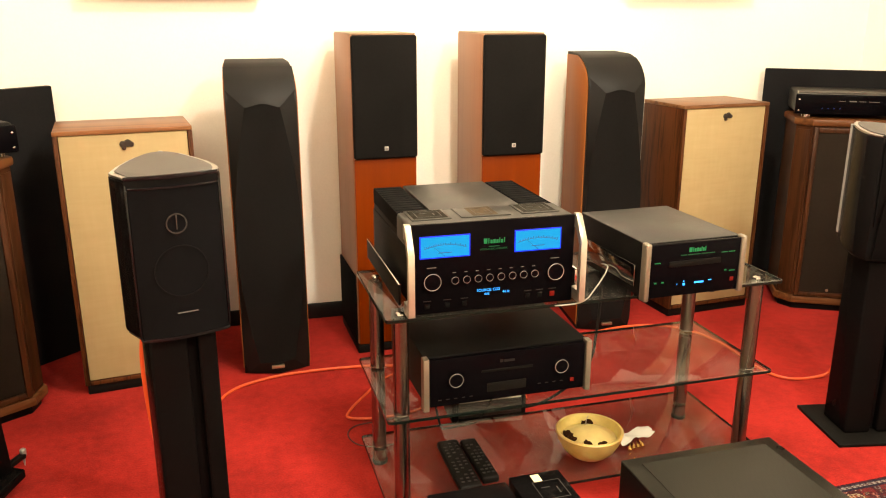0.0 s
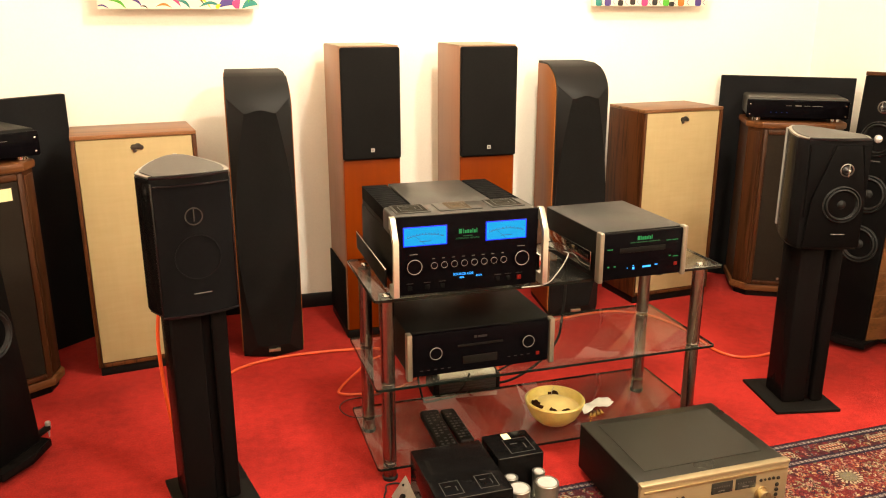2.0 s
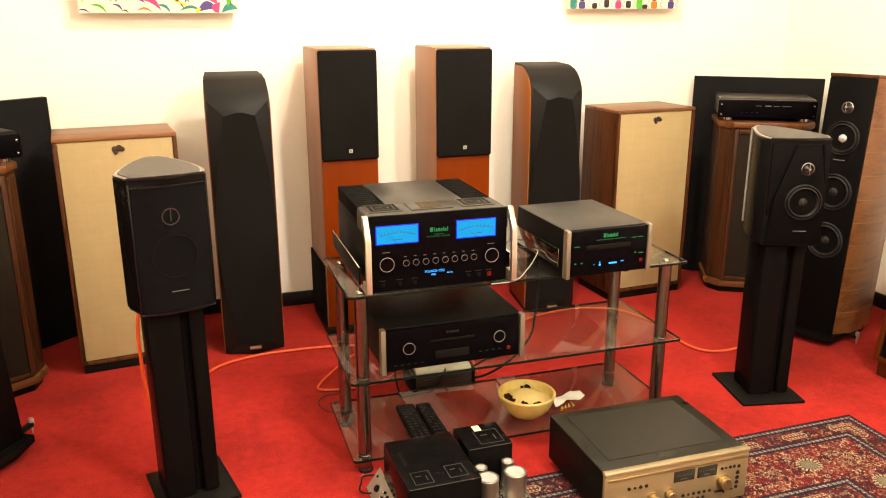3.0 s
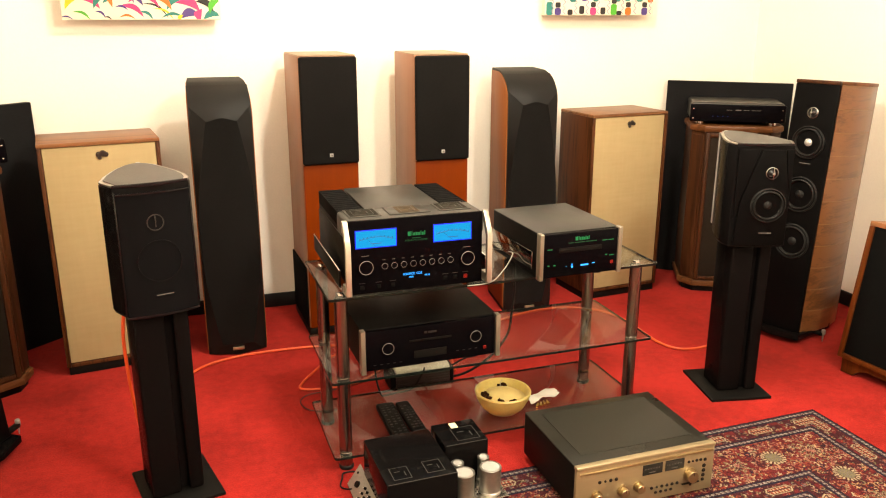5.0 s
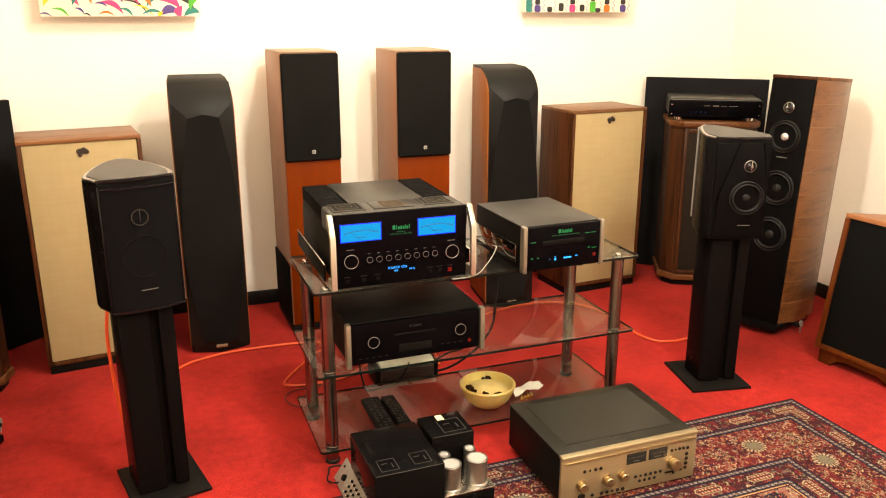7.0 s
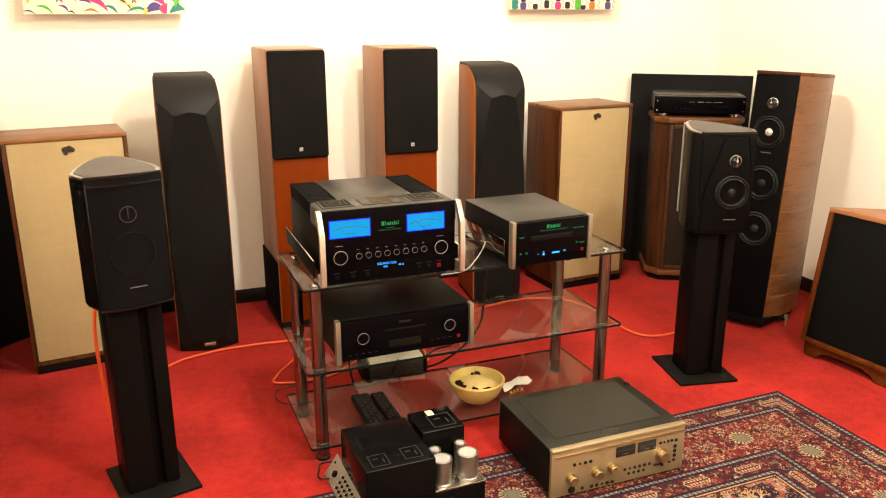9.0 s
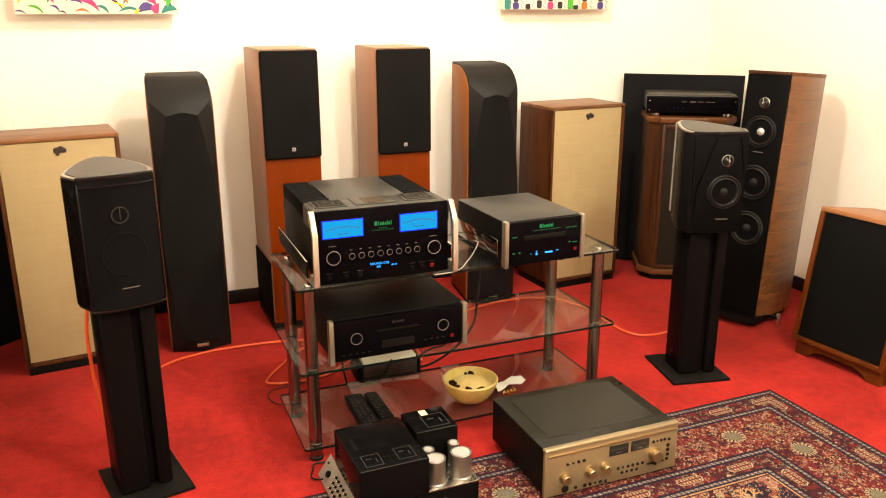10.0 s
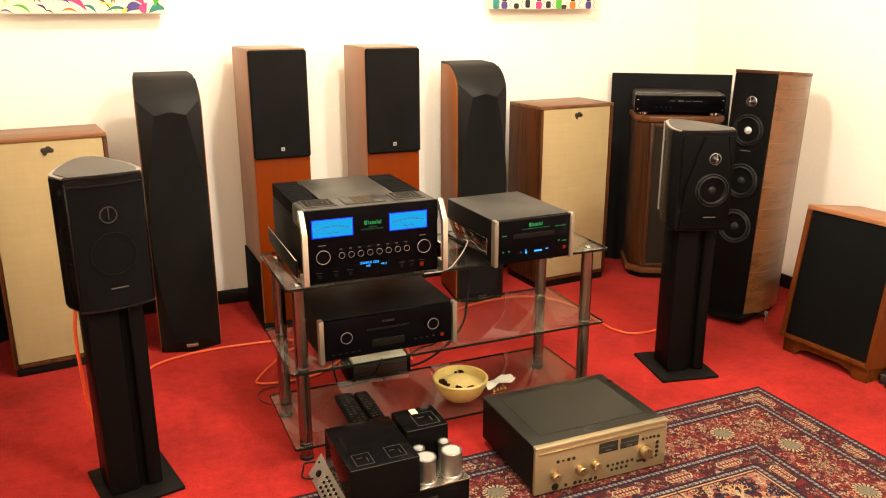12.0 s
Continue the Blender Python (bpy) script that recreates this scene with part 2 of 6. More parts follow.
CANTOP = surface("pale_can_top", (0.33, 0.318, 0.292), rough=0.6, vary=0.06)
GOLD = surface("gold_anodised_panel", (0.385, 0.308, 0.184), rough=0.42, metal=0.7, vary=0.05, stretch=(0.03, 1.06, 1.1), grain=300, bump=0.06)
GOLDKNOB = surface("polished_gold_knob", (0.43, 0.345, 0.21), rough=0.3, metal=1.0, vary=0.04, bump=0.0)
BLACKMETAL = surface("black_powder_coat", (0.0056, 0.0050, 0.0045), rough=0.45, bump=0.2, grain=500, gloss=0.07)
GREYTOP = surface("dark_grey_steel_cover", (0.0175, 0.0170, 0.0158), rough=0.4, bump=0.15, grain=450, metal=0.3)
GREYTOP2 = surface("olive_grey_vented_cover", (0.022, 0.0205, 0.0155), rough=0.30, bump=0.2, grain=500, metal=0.4)
AMPTOP = surface("bronze_grey_top_plate", (0.0340, 0.0314, 0.0268), rough=0.4, metal=0.5, bump=0.1, grain=300)
PANEL = surface("black_glass_front", (0.0025, 0.0020, 0.0026), rough=0.16, rough_vary=0.03, bump=0.0, gloss=0.025)
METERGLASS = surface("smoked_meter_glass", (0.022, 0.021, 0.018), rough=0.25, vary=0.25, bump=0.0, gloss=0.3)
VEILED = surface("metal_behind_cloth", (0.045, 0.042, 0.038), rough=0.4, metal=0.5, bump=0.0)
VEILED_DIM = surface("rubber_behind_cloth", (0.0043, 0.0041, 0.0043), rough=0.5, bump=0.0, gloss=0.1)
BROWNCORD = surface("dark_brown_cord", (0.035, 0.010, 0.007), rough=0.6, bump=0.1)
RUBBER = surface("black_rubber", (0.008, 0.0075, 0.007), rough=0.6, bump=0.1, gloss=0.2)
CONE = surface("black_paper_cone", (0.019, 0.0185, 0.018), rough=0.5, bump=0.3, grain=160)
DOME = surface("soft_dome", (0.010, 0.010, 0.011), rough=0.3, bump=0.0)
PLUG = surface("bright_phase_plug", (0.55, 0.54, 0.52), rough=0.3, metal=0.5, vary=0.02, bump=0.0)
GLASS = glass("clear_shelf_glass", (0.86, 0.89, 0.86))
GLASS_EDGE = surface("green_black_glass_edge", (0.004, 0.008, 0.006), rough=0.2, bump=0.0, gloss=0.3)
METER = glow("blue_meter_glow", (0.0, 0.48, 1.0), 1.05, (0.0, 0.0, 0.0))
METER_RIM = glow("deep_blue_meter_rim", (0.005, 0.03, 1.0), 1.6)
METER_INK = surface("meter_ink", (0.01, 0.05, 0.2), rough=0.5, bump=0)
GREEN = glow("green_backlit_mark", (0.03, 0.9, 0.24), 0.36)
GREENDIM = glow("dim_green_backlit_mark", (0.03, 0.7, 0.2), 0.16)
CYAN = glow("blue_vacuum_display", (0.02, 0.36, 1.0), 2.6)
DIMBLUE = glow("dim_blue_lamp", (0.03, 0.2, 1.0), 0.35)
REDLED = glow("red_standby_key", (1.0, 0.03, 0.01), 0.10, (0.08, 0.006, 0.005))
PRINT = surface("grey_print", (0.12, 0.11, 0.10), rough=0.5, bump=0)
# printed frames and keys, also the painted edge highlights on the transformer covers
FRAMEPRINT_GLINT = surface("frame_print_and_highlight", (0.025, 0.0235, 0.0215), rough=0.5, bump=0)
FAINTPRINT = surface("faint_print", (0.0065, 0.0062, 0.0060), rough=0.5, bump=0)
DIMPRINT = surface("dim_print", (0.018, 0.0165, 0.015), rough=0.5, bump=0)
SILVERPAINT = surface("silver_paint", (0.80, 0.77, 0.70), rough=0.35, metal=0.2, bump=0.05)
SILVERPRINT = surface("silver_print", (0.42, 0.40, 0.37), rough=0.4, bump=0)
ORANGE = surface("orange_cable_jacket", (0.62, 0.080, 0.018), rough=0.45, bump=0.1, grain=500)
WHITECABLE = surface("white_cable_jacket", (0.25, 0.228, 0.19), rough=0.5, bump=0.05)
WAX = surface("yellow_wax", (0.50, 0.372, 0.120), rough=0.38, vary=0.10, scale=22.0, bump=0.08, grain=60)
WAX.node_tree.nodes["Principled BSDF"].inputs["Subsurface Weight"].default_value = 0.5
WAX.node_tree.nodes["Principled BSDF"].inputs["Subsurface Radius"].default_value = (0.02, 0.012, 0.004)
WAXPALE = surface("pale_wax_filling", (0.46, 0.335, 0.125), rough=0.45, vary=0.1, bump=0.2, grain=40)
DRIED = surface("dried_petals", (0.026, 0.010, 0.004), rough=0.9, gloss=0.03, vary=0.4, bump=0.4, grain=80)
SHELL = surface("white_paper", (0.52, 0.50, 0.45), rough=0.7, vary=0.04, bump=0.1)
BRASS = surface("brass_plugs", (0.80, 0.52, 0.16), rough=0.25, metal=1.0, bump=0)
PLATE = surface("dark_engraved_plate", (0.026, 0.023, 0.018), rough=0.6, gloss=0.0, vary=0.5, grain=60, bump=0.2)
PLATE2 = surface("bronze_engraved_plate", (0.060, 0.040, 0.022), rough=0.6, gloss=0.05, vary=0.35, grain=60, bump=0.2)
PAPER = surface("cream_sticker", (0.86, 0.74, 0.42), rough=0.7, vary=0.04, bump=0.05)
BADGE = surface("dark_bronze_badge", (0.05, 0.04, 0.035), rough=0.35, metal=0.7, bump=0.2)
DARKKEY = surface("dark_brown_key", (0.014, 0.009, 0.006), rough=0.4, bump=0.0, gloss=0.2)
BRASSBADGE = surface("gold_badge", (0.46, 0.40, 0.29), rough=0.4, metal=1.0, bump=0)

# ---- shaping helpers ----


def part(name, bm, material, parent, label="", smooth=35):
    me = bpy.data.meshes.new(name)
    bm.normal_update()
    bm.to_mesh(me)
    bm.free()
    for mat in material if isinstance(material, (list, tuple)) else (material,):
        me.materials.append(mat)
    me.polygons.foreach_set("use_smooth", [True] * len(me.polygons))
    me.set_sharp_from_angle(angle=radians(smooth))
    ob = new(name, me)
    ob.parent = parent
    if label:
        tagged(ob, label)
    return ob


def thing(name, x, y, z, yaw, label, category, group="", kind=""):
    ob = new(name)
    ob.empty_display_size = 0.1
    ob.matrix_world = pose(x, y, z, 0, 0, yaw)
    return tagged(ob, label, category, group, kind)


def box(x0, x1, y0, y1, z0, z1, bevel=0.0, bm=None, seg=2, turn=None):
    own = bmesh.new()
    r = bmesh.ops.create_cube(own, size=1.0)
    for v in r["verts"]:
        v.co = Vector(((x0 + x1) / 2 + v.co.x * (x1 - x0), (y0 + y1) / 2 + v.co.y * (y1 - y0), (z0 + z1) / 2 + v.co.z * (z1 - z0)))
    if bevel:
        bmesh.ops.bevel(own, geom=own.edges[:], offset=bevel, segments=seg, affect="EDGES", profile=0.5)
    return joined(own, bm, turn)


def joined(own, bm, turn=None):
    if turn is not None:
        own.transform(turn)
    if bm is None:
        return own
    me = bpy.data.meshes.new("tmp")
    own.to_mesh(me)
    own.free()
    bm.from_mesh(me)
    bpy.data.meshes.remove(me)
    return bm


def prism(outline, z0, z1, bevel=0.0, bm=None, turn=None, seg=2):
    """An upright prism over an outline of (x, y), anticlockwise."""
    own = bmesh.new()
    low = [own.verts.new((x, y, z0)) for x, y in outline]
    high = [own.verts.new((x, y, z1)) for x, y in outline]
    n = len(outline)
    own.faces.new(low[::-1])
    top = own.faces.new(high)
    for i in range(n):
        own.faces.new((low[i], low[(i + 1) % n], high[(i + 1) % n], high[i]))
    if bevel:
        edges = [e for e in own.edges if abs(e.verts[0].co.z - e.verts[1].co.z) < 1e-6]
        bmesh.ops.bevel(own, geom=edges, offset=bevel, segments=seg, affect="EDGES", profile=0.5)
    bmesh.ops.recalc_face_normals(own, faces=own.faces[:])
    return joined(own, bm, turn)


def lathe(profile, seg=32, bm=None, turn=None):
    """Turns (radius, height) round z."""
    own = bmesh.new()
    rings = []
    for r, h in profile:
        if r < 1e-6:
            rings.append([own.verts.new((0, 0, h))])
        else:
            rings.append([own.verts.new((r * math.cos(2 * math.pi * k / seg), r * math.sin(2 * math.pi * k / seg), h)) for k in range(seg)])
    for a, b in zip(rings, rings[1:]):
        for k in range(seg):
            k2 = (k + 1) % seg
            if len(a) == 1 and len(b) == 1:
                continue
            if len(a) == 1:
                own.faces.new((a[0], b[k2], b[k]))
            elif len(b) == 1:
                own.faces.new((a[k], a[k2], b[0]))
            else:
                own.faces.new((a[k], a[k2], b[k2], b[k]))
    bmesh.ops.recalc_face_normals(own, faces=own.faces[:])
    return joined(own, bm, turn)


def facing(x, y, z):
    """Turns a lathe's axis to face the front (-y), at a place."""
    return pose(x, y, z, 90, 0, 0)


def rod(x, y, z0, z1, r, bm=None, seg=24, bevel=0.0):
    b = bevel
    prof = [(0, z0), (r - b, z0), (r, z0 + b), (r, z1 - b), (r - b, z1), (0, z1)] if b else [(0, z0), (r, z0), (r, z1), (0, z1)]
    return lathe(prof, seg, bm, pose(x, y, 0))


def tube(points, r, seg=10, steps=8, bm=None):
    """A round cable along a smooth line through points."""
    p = [Vector(q) for q in points]
    p = [2 * p[0] - p[1]] + p + [2 * p[-1] - p[-2]]
    line = []
    for a, b, c, d in zip(p, p[1:], p[2:], p[3:]):
        for k in range(steps):
            t = k / steps
            line.append(0.5 * (2 * b + (c - a) * t + (2 * a - 5 * b + 4 * c - d) * t * t + (3 * b - a - 3 * c + d) * t ** 3))
    line.append(p[-2])
    own = bmesh.new()
    rings, up = [], Vector((0.13, 0.2, 0.97))
    for i, q in enumerate(line):
        way = (line[min(i + 1, len(line) - 1)] - line[max(i - 1, 0)]).normalized()
        side = way.cross(up)
        side = side.normalized() if side.length > 1e-3 else way.cross(Vector((1, 0, 0))).normalized()
        up = side.cross(way).normalized()
        rings.append([own.verts.new(q + r * (math.cos(2 * math.pi * k / seg) * side + math.sin(2 * math.pi * k / seg) * up)) for k in range(seg)])
    for a, b in zip(rings, rings[1:]):
        for k in range(seg):
            own.faces.new((a[k], a[(k + 1) % seg], b[(k + 1) % seg], b[k]))
    own.faces.new(rings[0][::-1])
    own.faces.new(rings[-1])
    bmesh.ops.recalc_face_normals(own, faces=own.faces[:])
    return joined(own, bm)


def rounded(x0, x1, y0, y1, r, n=6):
    """A rectangle's outline with round corners."""
    out = []
    for cx, cy, a0 in ((x1 - r, y0 + r, -90), (x1 - r, y1 - r, 0), (x0 + r, y1 - r, 90), (x0 + r, y0 + r, 180)):
        for k in range(n + 1):
            a = radians(a0 + 90 * k / n)
            out.append((cx + r * math.cos(a), cy + r * math.sin(a)))
    return out


def lettering(name, words, size, x, y, z, material, parent, align="LEFT", stretch=1.0):
    """Flat raised letters on a front that faces -y."""
    cu = bpy.data.curves.new(name, "FONT")
    cu.body, cu.size, cu.extrude, cu.align_x = words, size, 0.0003, align
    tmp = new("tmp", cu)
    me = bpy.data.meshes.new_from_object(tmp.evaluated_get(bpy.context.evaluated_depsgraph_get()))
    bpy.data.objects.remove(tmp)
    bpy.data.curves.remove(cu)
    me.name = name
    me.materials.clear()
    me.materials.append(material)
    me.transform(pose(x, y, z, 90, 0, 0) @ Matrix.Diagonal((stretch, 1, 1, 1)))
    ob = new(name, me)
    ob.parent = parent
    return ob


def bars(rows, y, thick=0.0006, bm=None):
    """Small flat marks on a front that faces -y: rows of (x0, x1, z0, z1)."""
    bm = bm or bmesh.new()
    for x0, x1, z0, z1 in rows:
        box(x0, x1, y - thick, y + 0.0004, z0, z1, bm=bm)
    return bm


# ---- the room ----
X0, X1, Y0, Y1, ZC = -1.35, 2.89, -4.2, 3.095, 2.65


def structure(name, bm, material, label):
    return tagged(part(name, bm, material, None), label, name.split("_")[0], "", "structure")


structure("floor", box(X0 - 0.2, X1 + 0.2, Y0 - 0.2, Y1 + 0.2, -0.1, 0.0), CARPET, "bright red short-pile fitted carpet")
structure("wall_north", box(X0 - 0.2, X1 + 0.2, Y1, Y1 + 0.2, 0.0, ZC), PLASTER, "warm white painted plaster wall")
structure("wall_east", box(X1, X1 + 0.2, Y0, Y1, 0.0, ZC), PLASTER, "warm white painted plaster wall")
structure("wall_west", box(X0 - 0.2, X0, Y0, Y1, 0.0, ZC), PLASTER, "warm white painted plaster wall")
structure("wall_south", box(X0 - 0.2, X1 + 0.2, Y0 - 0.2, Y0, 0.0, ZC), PLASTER, "warm white painted plaster wall")
structure("ceiling", box(X0 - 0.2, X1 + 0.2, Y0 - 0.2, Y1 + 0.2, ZC, ZC + 0.1), CEILING, "plain white ceiling")
SK = 0.064
sk = box(X0 + 0.014, X1 - 0.014, Y1 - 0.014, Y1, 0.0, SK, 0.003)
structure("baseboard", sk, SKIRT, "black painted skirting board along the wall")
structure("baseboard", box(X1 - 0.014, X1, Y0, Y1, 0.0, SK, 0.003), SKIRT, "black painted skirting board along the wall")
structure("baseboard", box(X0, X0 + 0.014, Y0, Y1, 0.0, SK, 0.003), SKIRT, "black painted skirting board along the wall")


# ---- loudspeakers ----
def driver(parent, x, y, z, r, cone=CONE, plug=None, ring=RUBBER, lean=None, name="woofer"):
    """A cone driver that faces -y: frame ring, rubber surround, cone, cap."""
    f = facing(x, y, z)
    if lean is not None:
        f = lean @ f
    w = part(name, lathe([(r * 1.1, -0.004), (r * 1.1, 0.003), (r * 1.04, 0.006), (r, 0.003), (r * 0.97, -0.002)], 40, turn=f), ring, parent)
    part("surround", lathe([(r * 0.97, -0.001), (r * 0.93, 0.006), (r * 0.87, 0.008), (r * 0.80, 0.003), (r * 0.78, -0.002)], 40, turn=f), RUBBER, w)
    part("cone", lathe([(r * 0.79, -0.002), (r * 0.55, -0.016), (r * 0.34, -0.028)], 40, turn=f), cone, w)
    cap = [(r * 0.34, -0.028), (r * 0.33, -0.012), (r * 0.26, -0.001), (r * 0.14, 0.004), (0, 0.005)]
    part("dust_cap", lathe(cap, 32, turn=f), plug or RUBBER, w)
    return w


def tweeter(parent, x, y, z, r=0.021, lean=None):
    f = facing(x, y, z)
    if lean is not None:
        f = lean @ f
    w = part("tweeter", lathe([(r * 1.16, -0.002), (r * 1.16, 0.002), (r * 1.08, 0.003), (r * 1.0, 0.001), (r * 0.95, -0.003)], 32, turn=f), RIM, parent, "tweeter with a bright metal ring")
    part("dome", lathe([(r * 0.95, -0.003), (r * 0.75, -0.001), (r * 0.6, 0.001), (r * 0.45, 0.008), (r * 0.2, 0.012), (0, 0.013)], 28, turn=f), DOME, w)
    bridge = box(x - 0.0013, x + 0.0013, y - 0.017, y - 0.014, z - r * 1.1, z + r * 1.1, 0.001, turn=lean)
    box(x - 0.004, x + 0.004, y - 0.020, y - 0.012, z - 0.004, z + 0.004, 0.002, bm=bridge, turn=lean)
    part("bridge", bridge, RIM, w)
    return w


def two_tone_tower(x, y, yaw, label):
    """Tall box with a black grille on top, cherry front below and side woofer grilles."""
    W, D, H = 0.231, 0.329, 1.157
    t = thing("floorstanding_speaker", x, y, 0, yaw, label, "loudspeaker", "cherry tower speakers")
    # cabinet sides and top are paler than the front panel
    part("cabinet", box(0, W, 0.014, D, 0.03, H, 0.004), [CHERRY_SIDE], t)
    part("top", box(0.002, W - 0.002, 0.014, D - 0.002, H, H + 0.003, 0.001), PALE_TOP, t, "pale veneered top")
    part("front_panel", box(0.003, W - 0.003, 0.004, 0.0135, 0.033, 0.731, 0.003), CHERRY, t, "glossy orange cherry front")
    g = part("grille", box(0.001, W - 0.001, -0.012, 0.0135, 0.733, H - 0.002, 0.009, seg=3), GRILLE, t, "black cloth grille")
    b = bars([(W / 2 - 0.007, W / 2 + 0.007, 0.763, 0.777)], -0.012, 0.002)
    part("badge", b, SILVERPRINT, g, "small square silver badge")
    part("badge_mark", bars([(W / 2 - 0.004, W / 2 + 0.004, 0.7705, 0.7725), (W / 2 - 0.004, W / 2 + 0.004, 0.7665, 0.7685)], -0.0142), BLACKMETAL, g)
    for sx in (-0.007, W):
        part("side_grille", box(sx, sx + 0.007, 0.02, D - 0.004, 0.035, 0.297, 0.003), GRILLE_NAVY, t, "black cloth side woofer grille")
    part("plinth", box(-0.004, W + 0.004, 0.0, D, 0.0, 0.03, 0.004), BLACKMETAL, t)
    return t


two_tone_tower(0.435, 2.675, 1.9, "tall cherry-veneered loudspeaker with a black cloth grille on the red carpet")
two_tone_tower(0.891, 2.632, -0.6, "tall cherry-veneered loudspeaker with a black cloth grille on the red carpet")


def curved_tower(x, y, yaw, W, D, H, label):
    """Black shell that bends over the top, with a tapering inset grille and wooden side cheeks."""
    t = thing("floorstanding_speaker", x, y, 0, yaw, label, "loudspeaker", "black curved tower speakers")
    R, RY, F, LAST = 0.118, 0.214, 0.024, radians(78)

    def bend(k, grow=0.0):
        """Depth and height on the shell's front, k from 0 at the shoulder to 1 at the edge of the flat top."""
        a = LAST * k
        return RY + grow - (RY - F) * math.cos(a), H - R + (R - grow) * math.sin(a) / math.sin(LAST)

    profile = [(F + 0.008, 0.0), (F, 0.04)] + [bend(k / 10) for k in range(11)] + [(D, H + 0.004), (D, 0.0)]
    cheek = 0.004
    side = [(F + 0.008, 0.02)] + [bend(k / 10, 0.006) for k in range(11)] + [(D - 0.004, H - 0.006), (D - 0.004, 0.02)]
    shape = Matrix(((0, 0, 1, 0), (1, 0, 0, 0), (0, 1, 0, 0), (0, 0, 0, 1)))
    bow = 0.006
    shell = bmesh.new()
    n, cols = len(profile), 9
    grid = []
    for c in range(cols):
        u = c / (cols - 1)
        xx = cheek + (W - 2 * cheek) * u
        out = bow * (1 - (2 * u - 1) ** 2) * 1.0
        grid.append([shell.verts.new((xx, py - (out if i < 7 else 0) - (0.004 if i > 0 and i < n - 2 else 0), pz)) for i, (py, pz) in enumerate(profile)])
    for a, b in zip(grid, grid[1:]):
        for i in range(n - 1):
            shell.faces.new((a[i], b[i], b[i + 1], a[i + 1]))
        shell.faces.new((a[n - 1], b[n - 1], b[0], a[0]))
    shell.faces.new(grid[0])
    shell.faces.new(grid[-1][::-1])
    for v in shell.verts:
        v.co.x = W / 2 + (v.co.x - W / 2) * (1 - 0.13 * max(0.0, v.co.y) / D)
    bmesh.ops.recalc_face_normals(shell, faces=shell.faces[:])
    part("shell", shell, SATIN, t, "satin black moulded shell", smooth=16)
    for x0 in (0.0, W - cheek):
        c = prism([(a, b) for a, b in side], x0, x0 + cheek, 0.001, turn=shape)
        for v in c.verts:
            v.co.x += (0.065 if x0 < W / 2 else -0.065) * W * v.co.y / D
        part("side_cheek", c, CHEEK, t, "cherry veneered side cheek")
    # plateau front: cloth in the middle, sloping facets out to the edges and up to the shoulder
    zt, zb, zc, m = H - 0.133, 0.05, H - 0.078, W / 2
    lift = -0.010

    def half(z):
        q = (z - zb) / (zt - zb)
        return 0.046 + 0.064 * math.sin(math.pi * (0.05 + 0.88 * (1 - q)))

    levels = [zb + (zt - zb) * k / 18 for k in range(19)]
    g, f = bmesh.new(), bmesh.new()
    spread = [-1.0, -0.6, -0.2, 0.2, 0.6, 1.0]

    def depth_at(z):
        """Depth of the shell's front at a height."""
        q = (z - (H - R)) / R * math.sin(LAST)
        return RY - (RY - F) * math.sqrt(max(0.0, 1 - max(0.0, q) ** 2)) - 0.004

    def across(z, arch=0.0):
        return [(m + half(z) * u, lift - 0.004 * (1 - u * u), z + arch * (1 - u * u)) for u in spread]

    rows = [[g.verts.new(q) for q in across(z, 0.012 if z == levels[-1] else 0.0)] for z in levels]
    for a, b in zip(rows, rows[1:]):
        for i in range(5):
            g.faces.new((a[i], a[i + 1], b[i + 1], b[i]))
    for sign in (-1, 1):
        edge = [(f.verts.new((m + sign * half(z), lift, z)), f.verts.new((m + sign * (W / 2 - 0.0065), F - 0.005, z))) for z in levels]
        edge.append((edge[-1][0], f.verts.new((m + sign * (W / 2 - 0.0065), depth_at(zc) - 0.0015, zc))))
        for (a, b), (c, d) in zip(edge, edge[1:]):
            f.faces.new((a, b, d, c) if a is not c else (a, b, d))
    # the hood: from the arched top of the cloth up into the bend of the shell
    top, wide = H - 0.012, W / 2 - 0.0065
    hood = bmesh.new()
    fine = [k / 6 - 1 for k in range(13)]
    grid = []
    for j in range(9):
        v = j / 8
        row = []
        for u in fine:
            low_z, high_z = zt + 0.012 * (1 - u * u), top
            edge_z = zt + (zc - zt) * v / 0.5 if v < 0.5 else zc + (top - zc) * (v - 0.5) / 0.5
            edge_w = half(zt) + (wide - half(zt)) * min(1.0, v / 0.5)
            z = (low_z + (high_z - low_z) * v) * (1 - u * u) + edge_z * u * u
            swell = (depth_at(zt) - lift) * ((1 - v) ** 1.6 * (1 - u * u) + max(0.0, 1 - 2 * v) * u * u)
            row.append(hood.verts.new((m + edge_w * u, depth_at(z) - 0.0012 - 0.0045 * (1 - u * u) - swell, z)))
        grid.append(row)
    for a, b in zip(grid, grid[1:]):
        for i in range(12):
            hood.faces.new((a[i], a[i + 1], b[i + 1], b[i]))
    low = [f.verts.new(q) for q in ((m - half(zb), lift, zb), (m, lift - 0.004, zb), (m + half(zb), lift, zb), (m + W / 2 - 0.0065, F - 0.005, zb), (m + W / 2 - 0.02, F - 0.004, 0.004), (m, -0.008, 0.002), (m - W / 2 + 0.02, F - 0.004, 0.004), (m - W / 2 + 0.0065, F - 0.005, zb))]
    for ids in ((0, 1, 5, 6), (1, 2, 4, 5), (2, 3, 4), (0, 6, 7)):
        f.faces.new([low[i] for i in ids])
    bmesh.ops.remove_doubles(f, verts=f.verts[:], dist=0.0005)
    for b in (g, f, hood):
        bmesh.ops.recalc_face_normals(b, faces=b.faces[:])
